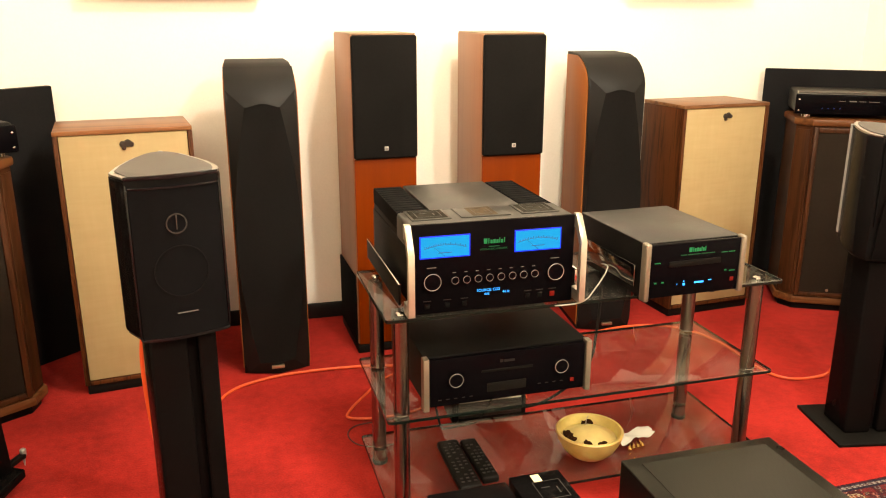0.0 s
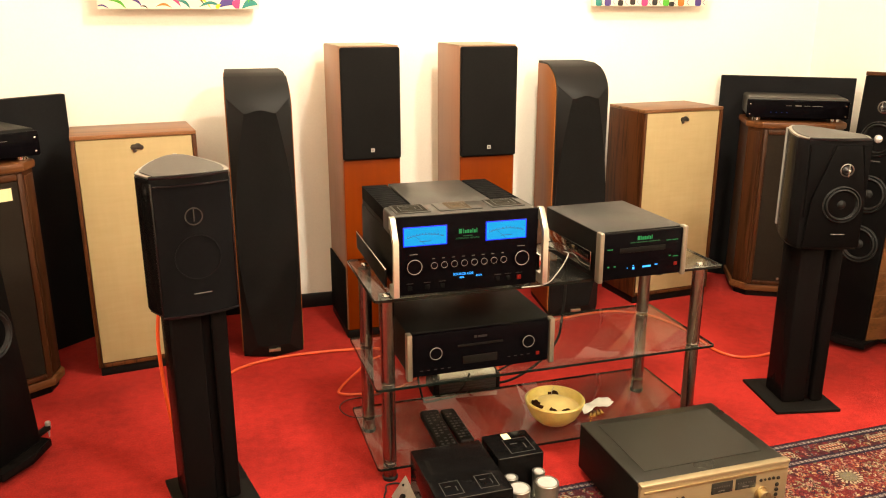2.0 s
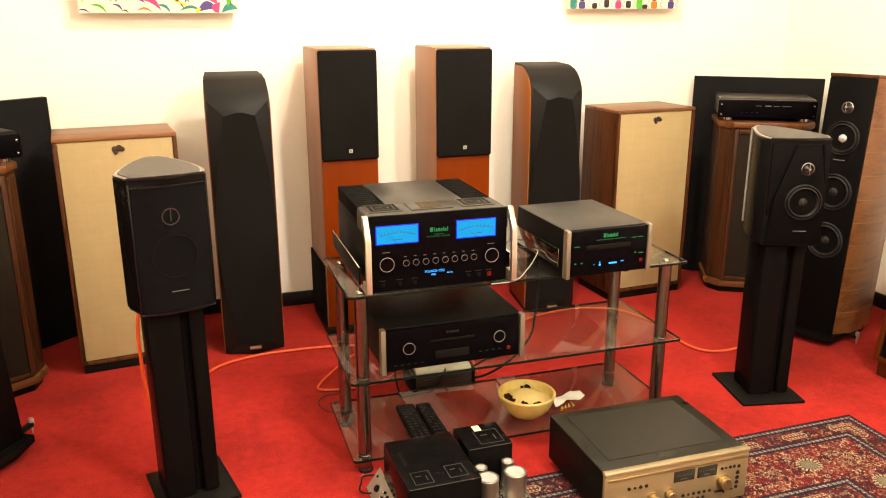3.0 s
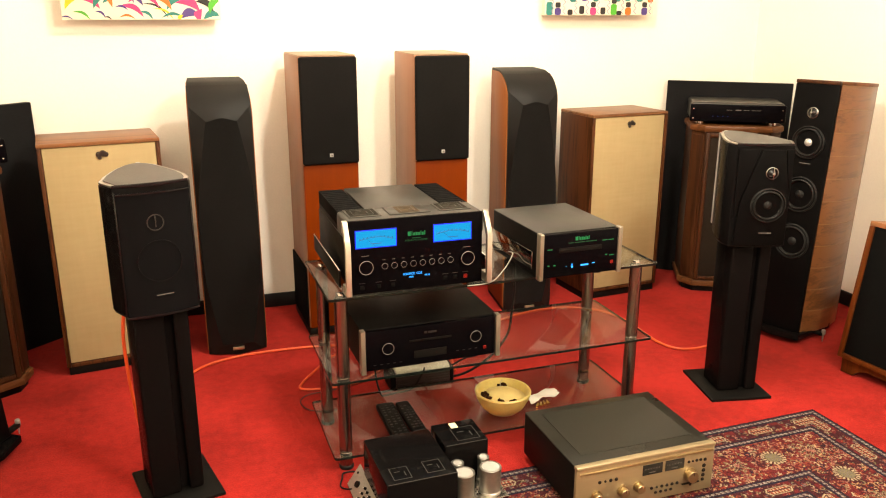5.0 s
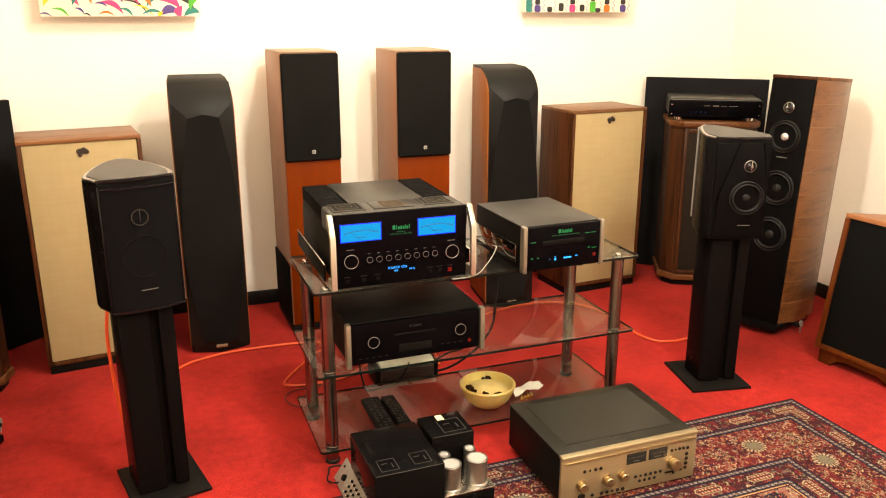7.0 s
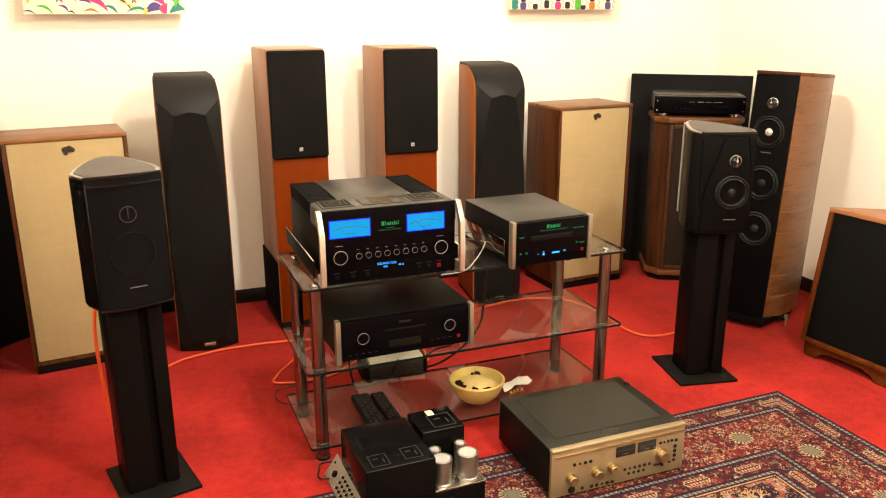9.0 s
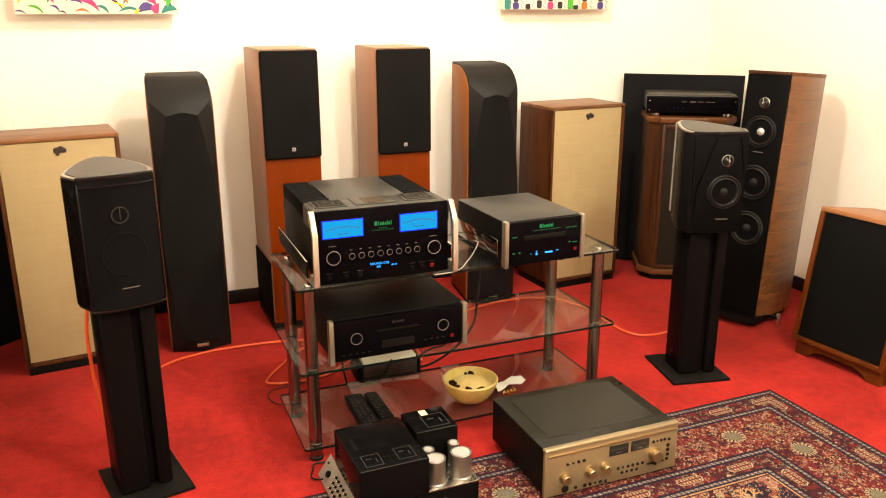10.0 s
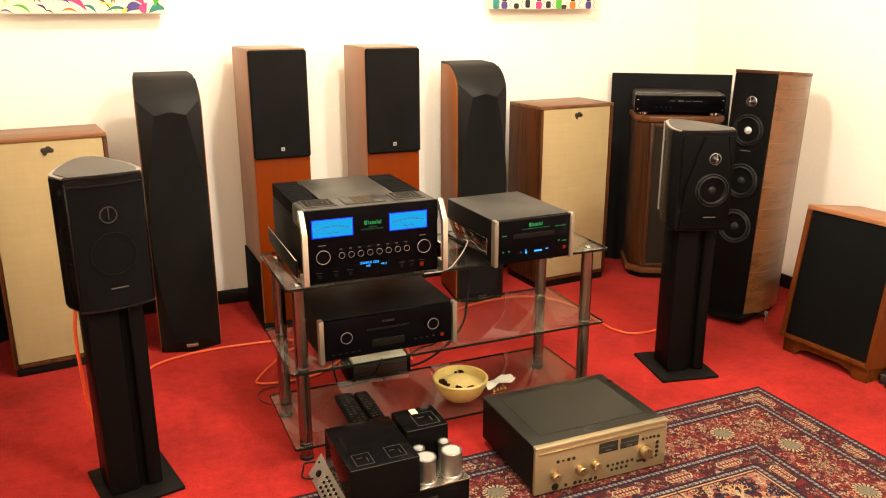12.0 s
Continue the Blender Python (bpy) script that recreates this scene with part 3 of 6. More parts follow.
        b.faces.ensure_lookup_table()
        if sum(q.normal.y for q in b.faces) > 0:
            bmesh.ops.reverse_faces(b, faces=b.faces[:])
    part("front_shell", f, SATIN, t, "satin black sloping front", smooth=15)
    part("hood", hood, SATIN, t, "satin black hood over the cloth", smooth=40)
    part("grille", g, GRILLE, t, "black cloth grille", smooth=25)
    part("badge", box(W / 2 - 0.022, W / 2 + 0.022, -0.020, -0.006, 0.026, 0.038, 0.002), BRASSBADGE, t, "small gold name plate")
    return t


curved_tower(0.009, 2.580, 0.5, 0.238, 0.30, 1.068, "tall black curved-top loudspeaker with cherry side cheeks")
curved_tower(1.312, 2.659, -4.3, 0.232, 0.305, 1.076, "tall black curved-top loudspeaker with cherry side cheeks")


def linen_box(x, y, yaw, label, top):
    """Large walnut box with a beige cloth front on a recessed black plinth."""
    W, D, H, P = 0.410, 0.279, 0.879, 0.035
    t = thing("floorstanding_speaker", x, y, 0, yaw, label, "loudspeaker", "walnut speakers with linen grilles")
    part("plinth", box(0.006, W - 0.006, 0.008, D - 0.01, 0.0, P, 0.003), BLACKMETAL, t)
    f = 0.014
    part("side_panel", box(0, f, 0, D, P, H - f, 0.002), WALNUT, t, "dark walnut side")
    part("side_panel", box(W - f, W, 0, D, P, H - f, 0.002), WALNUT, t, "dark walnut side")
    part("top_panel", box(0, W, 0, D, H - f + 0.0003, H, 0.002), top, t, "walnut top")
    part("bottom_panel", box(f + 0.0003, W - f - 0.0003, 0.0005, D, P, P + f, 0.002), WALNUT, t)
    part("back_panel", box(f + 0.0003, W - f - 0.0003, D - 0.014, D - 0.002, P + f, H - f), WALNUT, t)
    g = part("grille", box(f + 0.001, W - f - 0.001, 0.005, 0.03, P + f + 0.001, H - f - 0.001, 0.004), LINEN, t, "beige woven linen grille")
    b = bmesh.new()
    for dx, dz, r in ((-0.010, 0.0, 0.011), (0.004, 0.003, 0.012), (0.014, -0.001, 0.009), (-0.008, -0.012, 0.007)):
        lathe([(0, 0.006), (r * 0.8, 0.005), (r, 0.0)], 10, b, facing(W * 0.51 + dx, 0.004, H - 0.048 + dz))
    part("badge", b, BADGE, g, "small dark cast badge")
    return t


linen_box(-0.501, 2.565, 7.5, "large walnut loudspeaker with a beige linen grille on a black plinth", TEAK)
linen_box(1.742, 2.706, 4.7, "large walnut loudspeaker with a beige linen grille on a black plinth", WALNUT_TOP)


LUTE = [(0.0, 0.0), (0.06, -0.008), (0.093, -0.010), (0.126, -0.008), (0.186, 0.0), (0.197, 0.022), (0.202, 0.06), (0.196, 0.12), (0.182, 0.19), (0.165, 0.255), (0.150, 0.288), (0.128, 0.302), (0.105, 0.296), (0.085, 0.275), (0.058, 0.238), (0.036, 0.20), (0.004, 0.135), (-0.018, 0.077), (-0.018, 0.064)]


def lute(mirror, grow=0.0, front=0.0):
    c = (0.093, 0.13)
    pts = [(c[0] + (px - c[0]) * (1 + grow / 0.1), c[1] + (py - c[1]) * (1 + grow / 0.15)) for px, py in LUTE]
    if mirror:
        pts = [(0.186 - px, py) for px, py in pts][::-1]
    return pts


STAND_TOP = 0.561


def stand_speaker(x, y, yaw, mirror, covered, label):
    """Small lute-shaped speaker with a grey lid, a bright rim and a stitched front."""
    Z0 = STAND_TOP
    H = 0.905 - Z0
    t = thing("bookshelf_speaker", x, y, Z0, yaw, label, "loudspeaker", "speakers on stands")
    part("cabinet", prism(lute(mirror), 0.006, H, 0.004), PIANO if covered else GRAPHITE, t)
    part("base_plate", prism(lute(mirror, -0.004), 0.0, 0.006), BLACKMETAL, t)
    lid = part("lid", prism(lute(mirror, -0.001), H, H + 0.006, 0.0015), RIM, t, "bright metal rim of the lid")
    part("lid_inlay", prism([(px, py - 0.0105 if py < 0.03 else py) for px, py in lute(mirror, -0.0115)], H + 0.006, H + 0.0085, 0.001), LID, lid, "grey leather lid inlay")
    lip = [(-0.0005, 0.0005), (0.060, -0.0100), (0.093, -0.0120), (0.126, -0.0100), (0.1865, 0.0005), (0.1865, 0.003), (-0.0005, 0.003)]
    part("lid_lip", prism(lip, H - 0.0005, H + 0.0075, 0.001), TRIMGLOSS, lid, "black front lip of the lid")
    if covered:
        bow = [(0.003, 0.002), (0.003, -0.010)] + [(0.004 + 0.178 * k / 10, -0.012 - 0.013 * math.sin(math.pi * k / 10)) for k in range(11)] + [(0.183, -0.010), (0.183, 0.002)]
        g = part("grille", prism(bow, 0.008, H - 0.018, 0.002), GRILLE_FINE, t, "black cloth grille with a bowed front")
        band = [(px, py - 0.002 if py < 0 else py) for px, py in bow]
        part("grille_band", prism(band, H - 0.0175, H - 0.0135, 0.0012), TRIMGLOSS, g, "glossy black band")
        part("grille_band", prism([(0.093 + (px - 0.093) * 1.03, py - 0.003 if py < 0 else py) for px, py in bow], 0.001, 0.0075, 0.002), TRIMGLOSS, g, "glossy black lip")
        for x0 in (-0.0015, 0.1835):
            part("front_trim", box(x0, x0 + 0.004, -0.012, -0.002, 0.008, H - 0.008, 0.0015, seg=2), TRIMGLOSS, t, "glossy black edge")
        part("badge", bars([(0.075, 0.118, 0.058, 0.0600)], -0.0262, 0.001), PRINT, g)
        f = facing(0.090, -0.0262, 0.252)
        part("tweeter", lathe([(0.0215, -0.001), (0.0215, 0.0012), (0.019, 0.0012), (0.019, -0.001)], 36, turn=f), VEILED, g, "tweeter ring dimmed by the cloth")
        part("bridge", box(0.0888, 0.0912, -0.028, -0.026, 0.240, 0.270, 0.0005), VEILED, g)
        f = facing(0.093, -0.0262, 0.150)
        part("woofer", lathe([(0.056, -0.001), (0.056, 0.0006), (0.0535, 0.0006), (0.0535, -0.001)], 40, turn=f), VEILED_DIM, g, "woofer ring dimmed by the cloth")
    else:
        lp = [(0.078, H - 0.012), (0.154, H - 0.012), (0.180, 0.16), (0.183, 0.010), (0.010, 0.010), (0.022, 0.16)]
        shape = Matrix(((1, 0, 0, 0), (0, 0, -1, 0), (0, 1, 0, 0), (0, 0, 0, 1)))
        bf = part("baffle", prism(lp, 0.007, 0.017, 0.003, turn=shape), LEATHER, t, "black leather front")
        for side in (0, 1):
            q = [(0.184, H - 0.012), (0.157, H - 0.012), (0.183, 0.16), (0.184, 0.10)] if side else [(0.004, H - 0.012), (0.074, H - 0.012), (0.019, 0.16), (0.006, 0.10)]
            q = q[::-1] if side else q
            part("front_facet", prism(q[::-1], 0.002, 0.010, 0.002, turn=shape), LEATHER, t)
        tweeter(bf, 0.115, -0.018, 0.256, 0.0175)
        driver(bf, 0.113, -0.018, 0.148, 0.053)
        part("badge", bars([(0.092, 0.134, 0.052, 0.0545)], -0.0172, 0.001), PRINT, bf)
    fin = prism([(-0.006, 0.0), (0.006, 0.0), (0.006, 0.016), (-0.006, 0.016)], 0.03, H + 0.006, 0.002, turn=pose(0.060 if mirror else 0.126, 0.297, 0, 0, 0, 20 if mirror else -20))
    part("rear_fin", fin, FINPAINT, t, "grey metal fin at the back")
    if mirror:
        part("side_trim", rod(0.0275, 0.268, 0.014, H + 0.003, 0.0075, seg=16, bevel=0.001), FINPAINT, t, "pale metal trim strip")
    return t


def speaker_stand(x, y, yaw, W, D, shift, badge, label):
    t = thing("speaker_stand", x, y, 0, yaw, label, "speaker stand", "speaker stands")
    part("base_plate", box(0, W, 0, D, 0.0, 0.011, 0.003), BLACKMETAL, t)
    for x0, x1 in ((0.035, 0.116), (0.137, 0.178)):
        part("post", box(x0 + shift, x1 + shift, 0.060, 0.182, 0.011, STAND_TOP - 0.008, 0.008, seg=3), STANDBLACK, t)
    part("post_web", box(0.112 + shift, 0.141 + shift, 0.085, 0.17, 0.011, STAND_TOP - 0.008), STANDBLACK, t)
    part("top_plate", box(0.042 + shift, 0.176 + shift, 0.062, D - 0.045, STAND_TOP - 0.008, STAND_TOP, 0.002), BLACKMETAL, t)
    if badge:
        part("badge", box(0.016, 0.026, 0.012, 0.030, 0.011, 0.0116), SILVERPRINT, t)
    return t


speaker_stand(-0.193, 1.538, 13.1, 0.210, 0.243, -0.011, True, "black twin-post speaker stand on a square steel foot")
speaker_stand(1.679, 1.629, -11.0, 0.223, 0.253, 0.013, False, "black twin-post speaker stand on a square steel foot")
stand_speaker(-0.196, 1.589, 14.2, False, True, "small black lacquered speaker with its cloth grille on, on a stand")
stand_speaker(1.705, 1.668, -20.0, True, False, "small graphite lacquered speaker with bare drivers, on a stand")


def lute_tower(x, y, yaw, mirror, foot, label):
    """Leaning tower: leather front with a tweeter and three cones, curved sides of wooden staves."""
    W, D, H, Z = 0.176, 0.39, 1.005, 0.05
    t = thing("floorstanding_speaker", x, y, 0, yaw, label, "loudspeaker", "walnut lute towers")
    tilt = pose(0, 0, Z, -4.5, 0, 0)
    ring = [(0.0, 0.0), (W, 0.0), (W + 0.014, 0.03), (W + 0.028, 0.09), (W + 0.030, 0.19), (W + 0.010, 0.30), (W - 0.03, 0.37), (W * 0.45, D), (0.03, 0.30), (-0.006, 0.19), (-0.014, 0.09), (-0.012, 0.03)]
    if mirror:
        ring = [(W - a, b) for a, b in ring][::-1]
    part("front_panel", box(0.0, W, -0.018, 0.0, 0.0, H, 0.004, turn=tilt), LEATHER, t, "black leather front")
    n = 11
    body = part("body", prism([(W / 2 + (a - W / 2) * 0.992, b * 0.996 + 0.0005) for a, b in ring], 0.0, H, turn=tilt), INLAY, t, "pale inlay lines between the staves")
    for k in range(n):
        z0, z1 = H * k / n + 0.0013, H * (k + 1) / n - 0.0013
        part("stave", prism(ring, z0, z1, 0.0008, turn=tilt, seg=1), OLIVEWOOD, body, "")
    tp = [(W / 2 + (a - W / 2) * 1.01, b * 1.005) for a, b in ring]
    part("top_plate", prism(tp, H, H + 0.014, 0.003, turn=tilt), MOULDING, t, "dark brown wooden top plate")
    part("top_lip", box(0.0, W, -0.020, 0.0, H, H + 0.014, 0.003, turn=tilt), BROWNWOOD, t)
    part("back_rib", box(W * 0.45 - 0.02, W * 0.45 + 0.02, D - 0.012, D + 0.01, 0.0, H, 0.003, turn=tilt), BLACKMETAL, t)
    m = W / 2
    tweeter(t, m, -0.020, 0.892, 0.019, tilt)
    driver(t, m, -0.020, 0.775, 0.060, plug=PLUG, lean=tilt, name="midrange")
    driver(t, m, -0.020, 0.565, 0.066, lean=tilt)
    driver(t, m, -0.020, 0.371, 0.066, lean=tilt)
    part("badge", box(m - 0.022, m + 0.022, -0.0192, -0.0178, 0.690, 0.693, turn=tilt), PRINT, t)
    base = [(-0.015, -0.040), (W * 0.5, -0.058), (W + 0.015, -0.040), (W + 0.03, 0.2), (W * 0.5, D + 0.01), (-0.03, 0.2)]
    bp = part("base_plinth", prism(base, 0.024, Z, 0.004), PIANO, t, "black plinth with a curved front")
    for sx, sy in ((W - foot[0], foot[1]), foot, (0.03, 0.30), (W - 0.03, 0.30)):
        inner = W * 0.5 + (sx - W * 0.5) * 0.55
        part("outrigger", box(min(sx, inner), max(sx, inner), sy - 0.010, sy + 0.010, 0.026, 0.040, 0.003), BLACKMETAL, bp)
        part("spike", lathe([(0, 0.0), (0.0012, 0.0), (0.0035, 0.018), (0.0035, 0.030), (0.0075, 0.031), (0.0085, 0.034), (0.0085, 0.050), (0.006, 0.053), (0, 0.053)], 14, turn=pose(sx, sy, 0)), FINPAINT, bp, "bright metal spike")
    return t


lute_tower(2.282, 2.129, -68.4, False, (0.231, 0.095), "leaning walnut lute-shaped tower speaker with a black leather front")
lute_tower(-0.705, 1.893, 62.0, True, (0.275, 0.035), "leaning lute-shaped tower speaker with a black leather front")


def canted_cabinet(x, y, yaw, label, tag):
    """Brown cabinet with canted front corners, framed brown cloth and a moulded top and base."""
    W, D, H, c = 0.40, 0.29, 0.815, 0.055
    t = thing("floorstanding_speaker", x, y, 0, yaw, label, "loudspeaker", "brown cabinets with canted corners")
    ring = [(c, 0), (W - c, 0), (W, c), (W, D), (0, D), (0, c)]

    def grown(g, back=0.0):
        return [(c - g * 0.4, -g), (W - c + g * 0.4, -g), (W + g, c - g * 0.4), (W + g, D), (-g, D), (-g, c - g * 0.4)]

    part("foot", prism(grown(-0.012), 0.0, 0.03), BLACKMETAL, t)
    part("base_moulding", prism(grown(0.010), 0.03, 0.062, 0.006), MOULDING, t, "wooden base moulding")
    part("cabinet", prism(ring, 0.062, H - 0.03), BROWNWOOD, t)
    part("top_moulding", prism(grown(0.010), H - 0.03, H, 0.008), MOULDING, t, "wooden top with a rounded edge")
    g = part("grille", box(c + 0.022, W - c - 0.022, -0.010, 0.002, 0.085, H - 0.055, 0.003), GRILLE_BROWN, t, "dark brown cloth grille")
    for x0, x1, z0, z1 in ((c + 0.004, c + 0.022, 0.066, H - 0.034), (W - c - 0.022, W - c - 0.004, 0.066, H - 0.034), (c + 0.0225, W - c - 0.0225, 0.066, 0.084), (c + 0.0225, W - c - 0.0225, H - 0.054, H - 0.034)):
        part("frame_rail", box(x0, x1, -0.014, 0.001, z0, z1, 0.003), BROWNWOOD, t)
    q = c * math.sqrt(2)
    for px, py, a in ((0.0, c, -45), (W - c, 0.0, 45)):
        m = pose(px, py, 0, 0, 0, a)
        part("cant_panel", box(0.008, q - 0.008, -0.004, 0.003, 0.075, H - 0.045, 0.002, turn=m), BROWNWOOD, t)
    if tag:
        part("price_tag", box(W - c - 0.085, W - c - 0.045, -0.0125, -0.0105, 0.700, 0.740), PAPER, g, "small yellow paper tag")
    else:
        part("badge", lathe([(0, 0.0), (0.006, 0.0), (0.006, 0.002), (0, 0.003)], 16, turn=facing(0.188, -0.0100, 0.096)), BRASSBADGE, g, "small bright round badge")
    return t


canted_cabinet(2.262, 2.690, -28.0, "brown cabinet loudspeaker with canted corners and dark cloth", False)
canted_cabinet(-0.930, 2.290, 33.0, "brown cabinet loudspeaker with canted corners and a yellow tag", True)


def flat_receiver(x, y, z, yaw, W, D, label, top):
    """Slim black box with a rounded front, lit marks and four bright feet."""
    t = thing("hifi_unit", x, y, z, yaw, label, "hi-fi unit", "units on top of the brown cabinets")
    part("case", box(0.004, W - 0.004, 0.012, D, 0.018, 0.104, 0.012, seg=3), top, t)
    f = part("front_panel", box(0, W, 0.0, 0.0115, 0.016, 0.096, 0.005, seg=3), PANEL, t, "glossy black front")
    part("mark", bars([(0.16, 0.185, 0.070, 0.0715), (0.20, 0.225, 0.069, 0.073), (0.235, 0.26, 0.070, 0.0715), (0.27, 0.31, 0.070, 0.0715)], -0.0004), PRINT, f)
    part("lamp", bars([(0.10 + k * 0.022, 0.104 + k * 0.022, 0.040, 0.042) for k in range(4)], -0.0004), DIMBLUE, f, "tiny blue lamps")
    for sx, sz in ((0.014, 0.03), (0.014, 0.074), (W - 0.014, 0.03), (W - 0.014, 0.074)):
        part("screw", lathe([(0, 0.002), (0.003, 0.0015), (0.004, 0)], 10, turn=facing(sx, 0.0, sz)), CHROME, f)
    for sx, sy in ((0.05, 0.04), (W - 0.05, 0.04), (0.05, D - 0.05), (W - 0.05, D - 0.05)):
        part("foot", rod(sx, sy, 0.0, 0.018, 0.019, bevel=0.003), CHROME, t)
    return t


flat_receiver(2.258, 2.722, 0.815, -31.0, 0.420, 0.27, "slim black hi-fi unit with a grey top on a brown cabinet", AMPTOP)
flat_receiver(-0.928, 2.300, 0.815, 33.0, 0.41, 0.27, "slim black hi-fi unit on a brown cabinet", BLACKMETAL)


def felt_panel(x, y, yaw, W, H, label):
    t = thing("acoustic_panel", x, y, 0, yaw, label, "panel", "black acoustic panels")
    part("board", box(0, W, 0.006, 0.03, 0.0, H, 0.003), BLACKMETAL, t)
    part("felt_face", box(0.001, W - 0.001, 0, 0.0055, 0.001, H - 0.001, 0.002), FELT, t, "black felt face")
    return t


felt_panel(2.329, 3.034, -38.8, 0.585, 0.992, "tall black felt acoustic panel standing across the corner")
felt_panel(-1.020, 2.575, 42.0, 0.62, 0.985, "tall black felt acoustic panel standing across the corner")


def wedge_speaker(x, y, yaw, label):
    """Square cherry box with a black cloth front, tipped back on a sloping base."""
    W, D, H = 0.38, 0.335, 0.530
    t = thing("floorstanding_speaker", x, y, 0, yaw, label, "loudspeaker")
    tilt = pose(0, 0, 0.062, -8.2, 0, 0)
    f = 0.018
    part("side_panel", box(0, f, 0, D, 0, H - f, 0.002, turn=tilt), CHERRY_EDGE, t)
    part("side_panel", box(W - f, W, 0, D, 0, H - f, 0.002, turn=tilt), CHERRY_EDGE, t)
    part("top_panel", box(0, W, 0, D, H - f + 0.0003, H, 0.002, turn=tilt), CHERRY_TOP_LIT, t)
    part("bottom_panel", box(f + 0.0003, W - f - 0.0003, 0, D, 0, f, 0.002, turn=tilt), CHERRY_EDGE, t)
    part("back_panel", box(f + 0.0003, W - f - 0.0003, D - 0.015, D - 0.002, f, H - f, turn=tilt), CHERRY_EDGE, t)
    part("grille", box(f + 0.001, W - f - 0.001, 0.006, 0.03, f + 0.001, H - f - 0.001, 0.004, turn=tilt), GRILLE_NAVY, t, "black cloth grille")
    arch = [(0.012, 0.0), (0.062, 0.0), (0.085, 0.026), (0.12, 0.038), (W - 0.12, 0.038), (W - 0.085, 0.026), (W - 0.062, 0.0), (W - 0.012, 0.0), (W - 0.012, 0.060), (0.012, 0.060)]
    shape = Matrix(((1, 0, 0, 0), (0, 0, -1, 0), (0, 1, 0, 0), (0, 0, 0, 1)))
    part("base_front", prism(arch, -0.034, -0.016, 0.002, turn=shape), CHERRY_EDGE, t, "arched wooden base rail")
    for sx in (0.012, W - 0.030):
        sl = [(0.035, 0.0), (D - 0.03, 0.0), (D - 0.03, 0.016), (0.035, 0.057)]
        part("base_side", prism(sl, sx, sx + 0.018, turn=Matrix(((0, 0, 1, 0), (1, 0, 0, 0), (0, 1, 0, 0), (0, 0, 0, 1)))), CHERRY_EDGE, t)
    return t


wedge_speaker(2.293, 1.708, -82.5, "square cherry loudspeaker with a black grille tipped back on its base")


# ---- the rack ----
SHELF = (0.553, 0.296, 0.053)


def glass_rack():
    W, D, T, R = 1.068, 0.389, 0.008, 0.012
    t = thing("glass_rack", 0.328, 1.588, 0, 0.8, "three-shelf glass hi-fi rack with round steel posts on the carpet", "rack")
    for z in SHELF:
        s = part("shelf", prism(rounded(0.0018, W - 0.0018, 0.0018, D - 0.0018, R - 0.0018), z - T, z, 0.0012), GLASS, t, "clear glass shelf with a dark polished edge")
        edge = bmesh.new()
        outer, inner = rounded(0, W, 0, D, R), rounded(0.0015, W - 0.0015, 0.0015, D - 0.0015, R - 0.0015)
        n = len(outer)
        low, high = z - T + 0.0004, z - 0.0004
        vo = [[edge.verts.new((a, b, q)) for a, b in ring] for ring in (outer, inner) for q in (low, high)]
        for i in range(n):
            j = (i + 1) % n
            edge.faces.new((vo[0][i], vo[0][j], vo[1][j], vo[1][i]))
            edge.faces.new((vo[2][j], vo[2][i], vo[3][i], vo[3][j]))
            edge.faces.new((vo[1][i], vo[1][j], vo[3][j], vo[3][i]))
            edge.faces.new((vo[0][j], vo[0][i], vo[2][i], vo[2][j]))
        bmesh.ops.recalc_face_normals(edge, faces=edge.faces[:])
        part("polished_edge", edge, GLASS_EDGE, s)
    for px, py in ((0.041, 0.034), (0.041, 0.322), (W - 0.066, 0.322), (W - 0.060, 0.034)):
        p = part("post", rod(px, py, 0.013, SHELF[2] - T, 0.0195), STEEL, t, "brushed steel tube")
        part("foot", lathe([(0, 0), (0.021, 0), (0.022, 0.003), (0.022, 0.010), (0.019, 0.013), (0, 0.013)], 24, turn=pose(px, py, 0)), RUBBER, p, "round black foot")
        for lo, hi in ((SHELF[2], SHELF[1] - T), (SHELF[1], SHELF[0] - T)):
            part("tube", rod(px, py, lo + 0.001, hi - 0.001, 0.0195, bevel=0.001), STEEL, p)
            part("collar", rod(px, py, lo + 0.0005, lo + 0.004, 0.0202, bevel=0.001), STEEL, p)
        part("cap", lathe([(0, SHELF[0] + 0.006), (0.007, SHELF[0] + 0.006), (0.010, SHELF[0] + 0.004), (0.011, SHELF[0] + 0.0005), (0, SHELF[0] + 0.0005)], 20, turn=pose(px, py, 0)), DECK, p, "bright screw cap")
    return t


glass_rack()


def knob(parent, x, y, z, r, ring=RING, face=PANEL, deep=0.014, name="knob"):
    k = part(name, lathe([(r, 0.0), (r, deep * 0.8), (r * 0.99, deep * 0.9), (r * 0.5, deep * 0.9), (0, deep * 0.9)], 32, turn=facing(x, y, z)), face, parent)
    part("knob_ring", lathe([(r, deep * 0.8), (r, deep * 0.95), (r * 0.985, deep), (r * 0.945, deep), (r * 0.925, deep * 0.9)], 32, turn=facing(x, y, z)), ring, k, "bright metal ring")
    return k


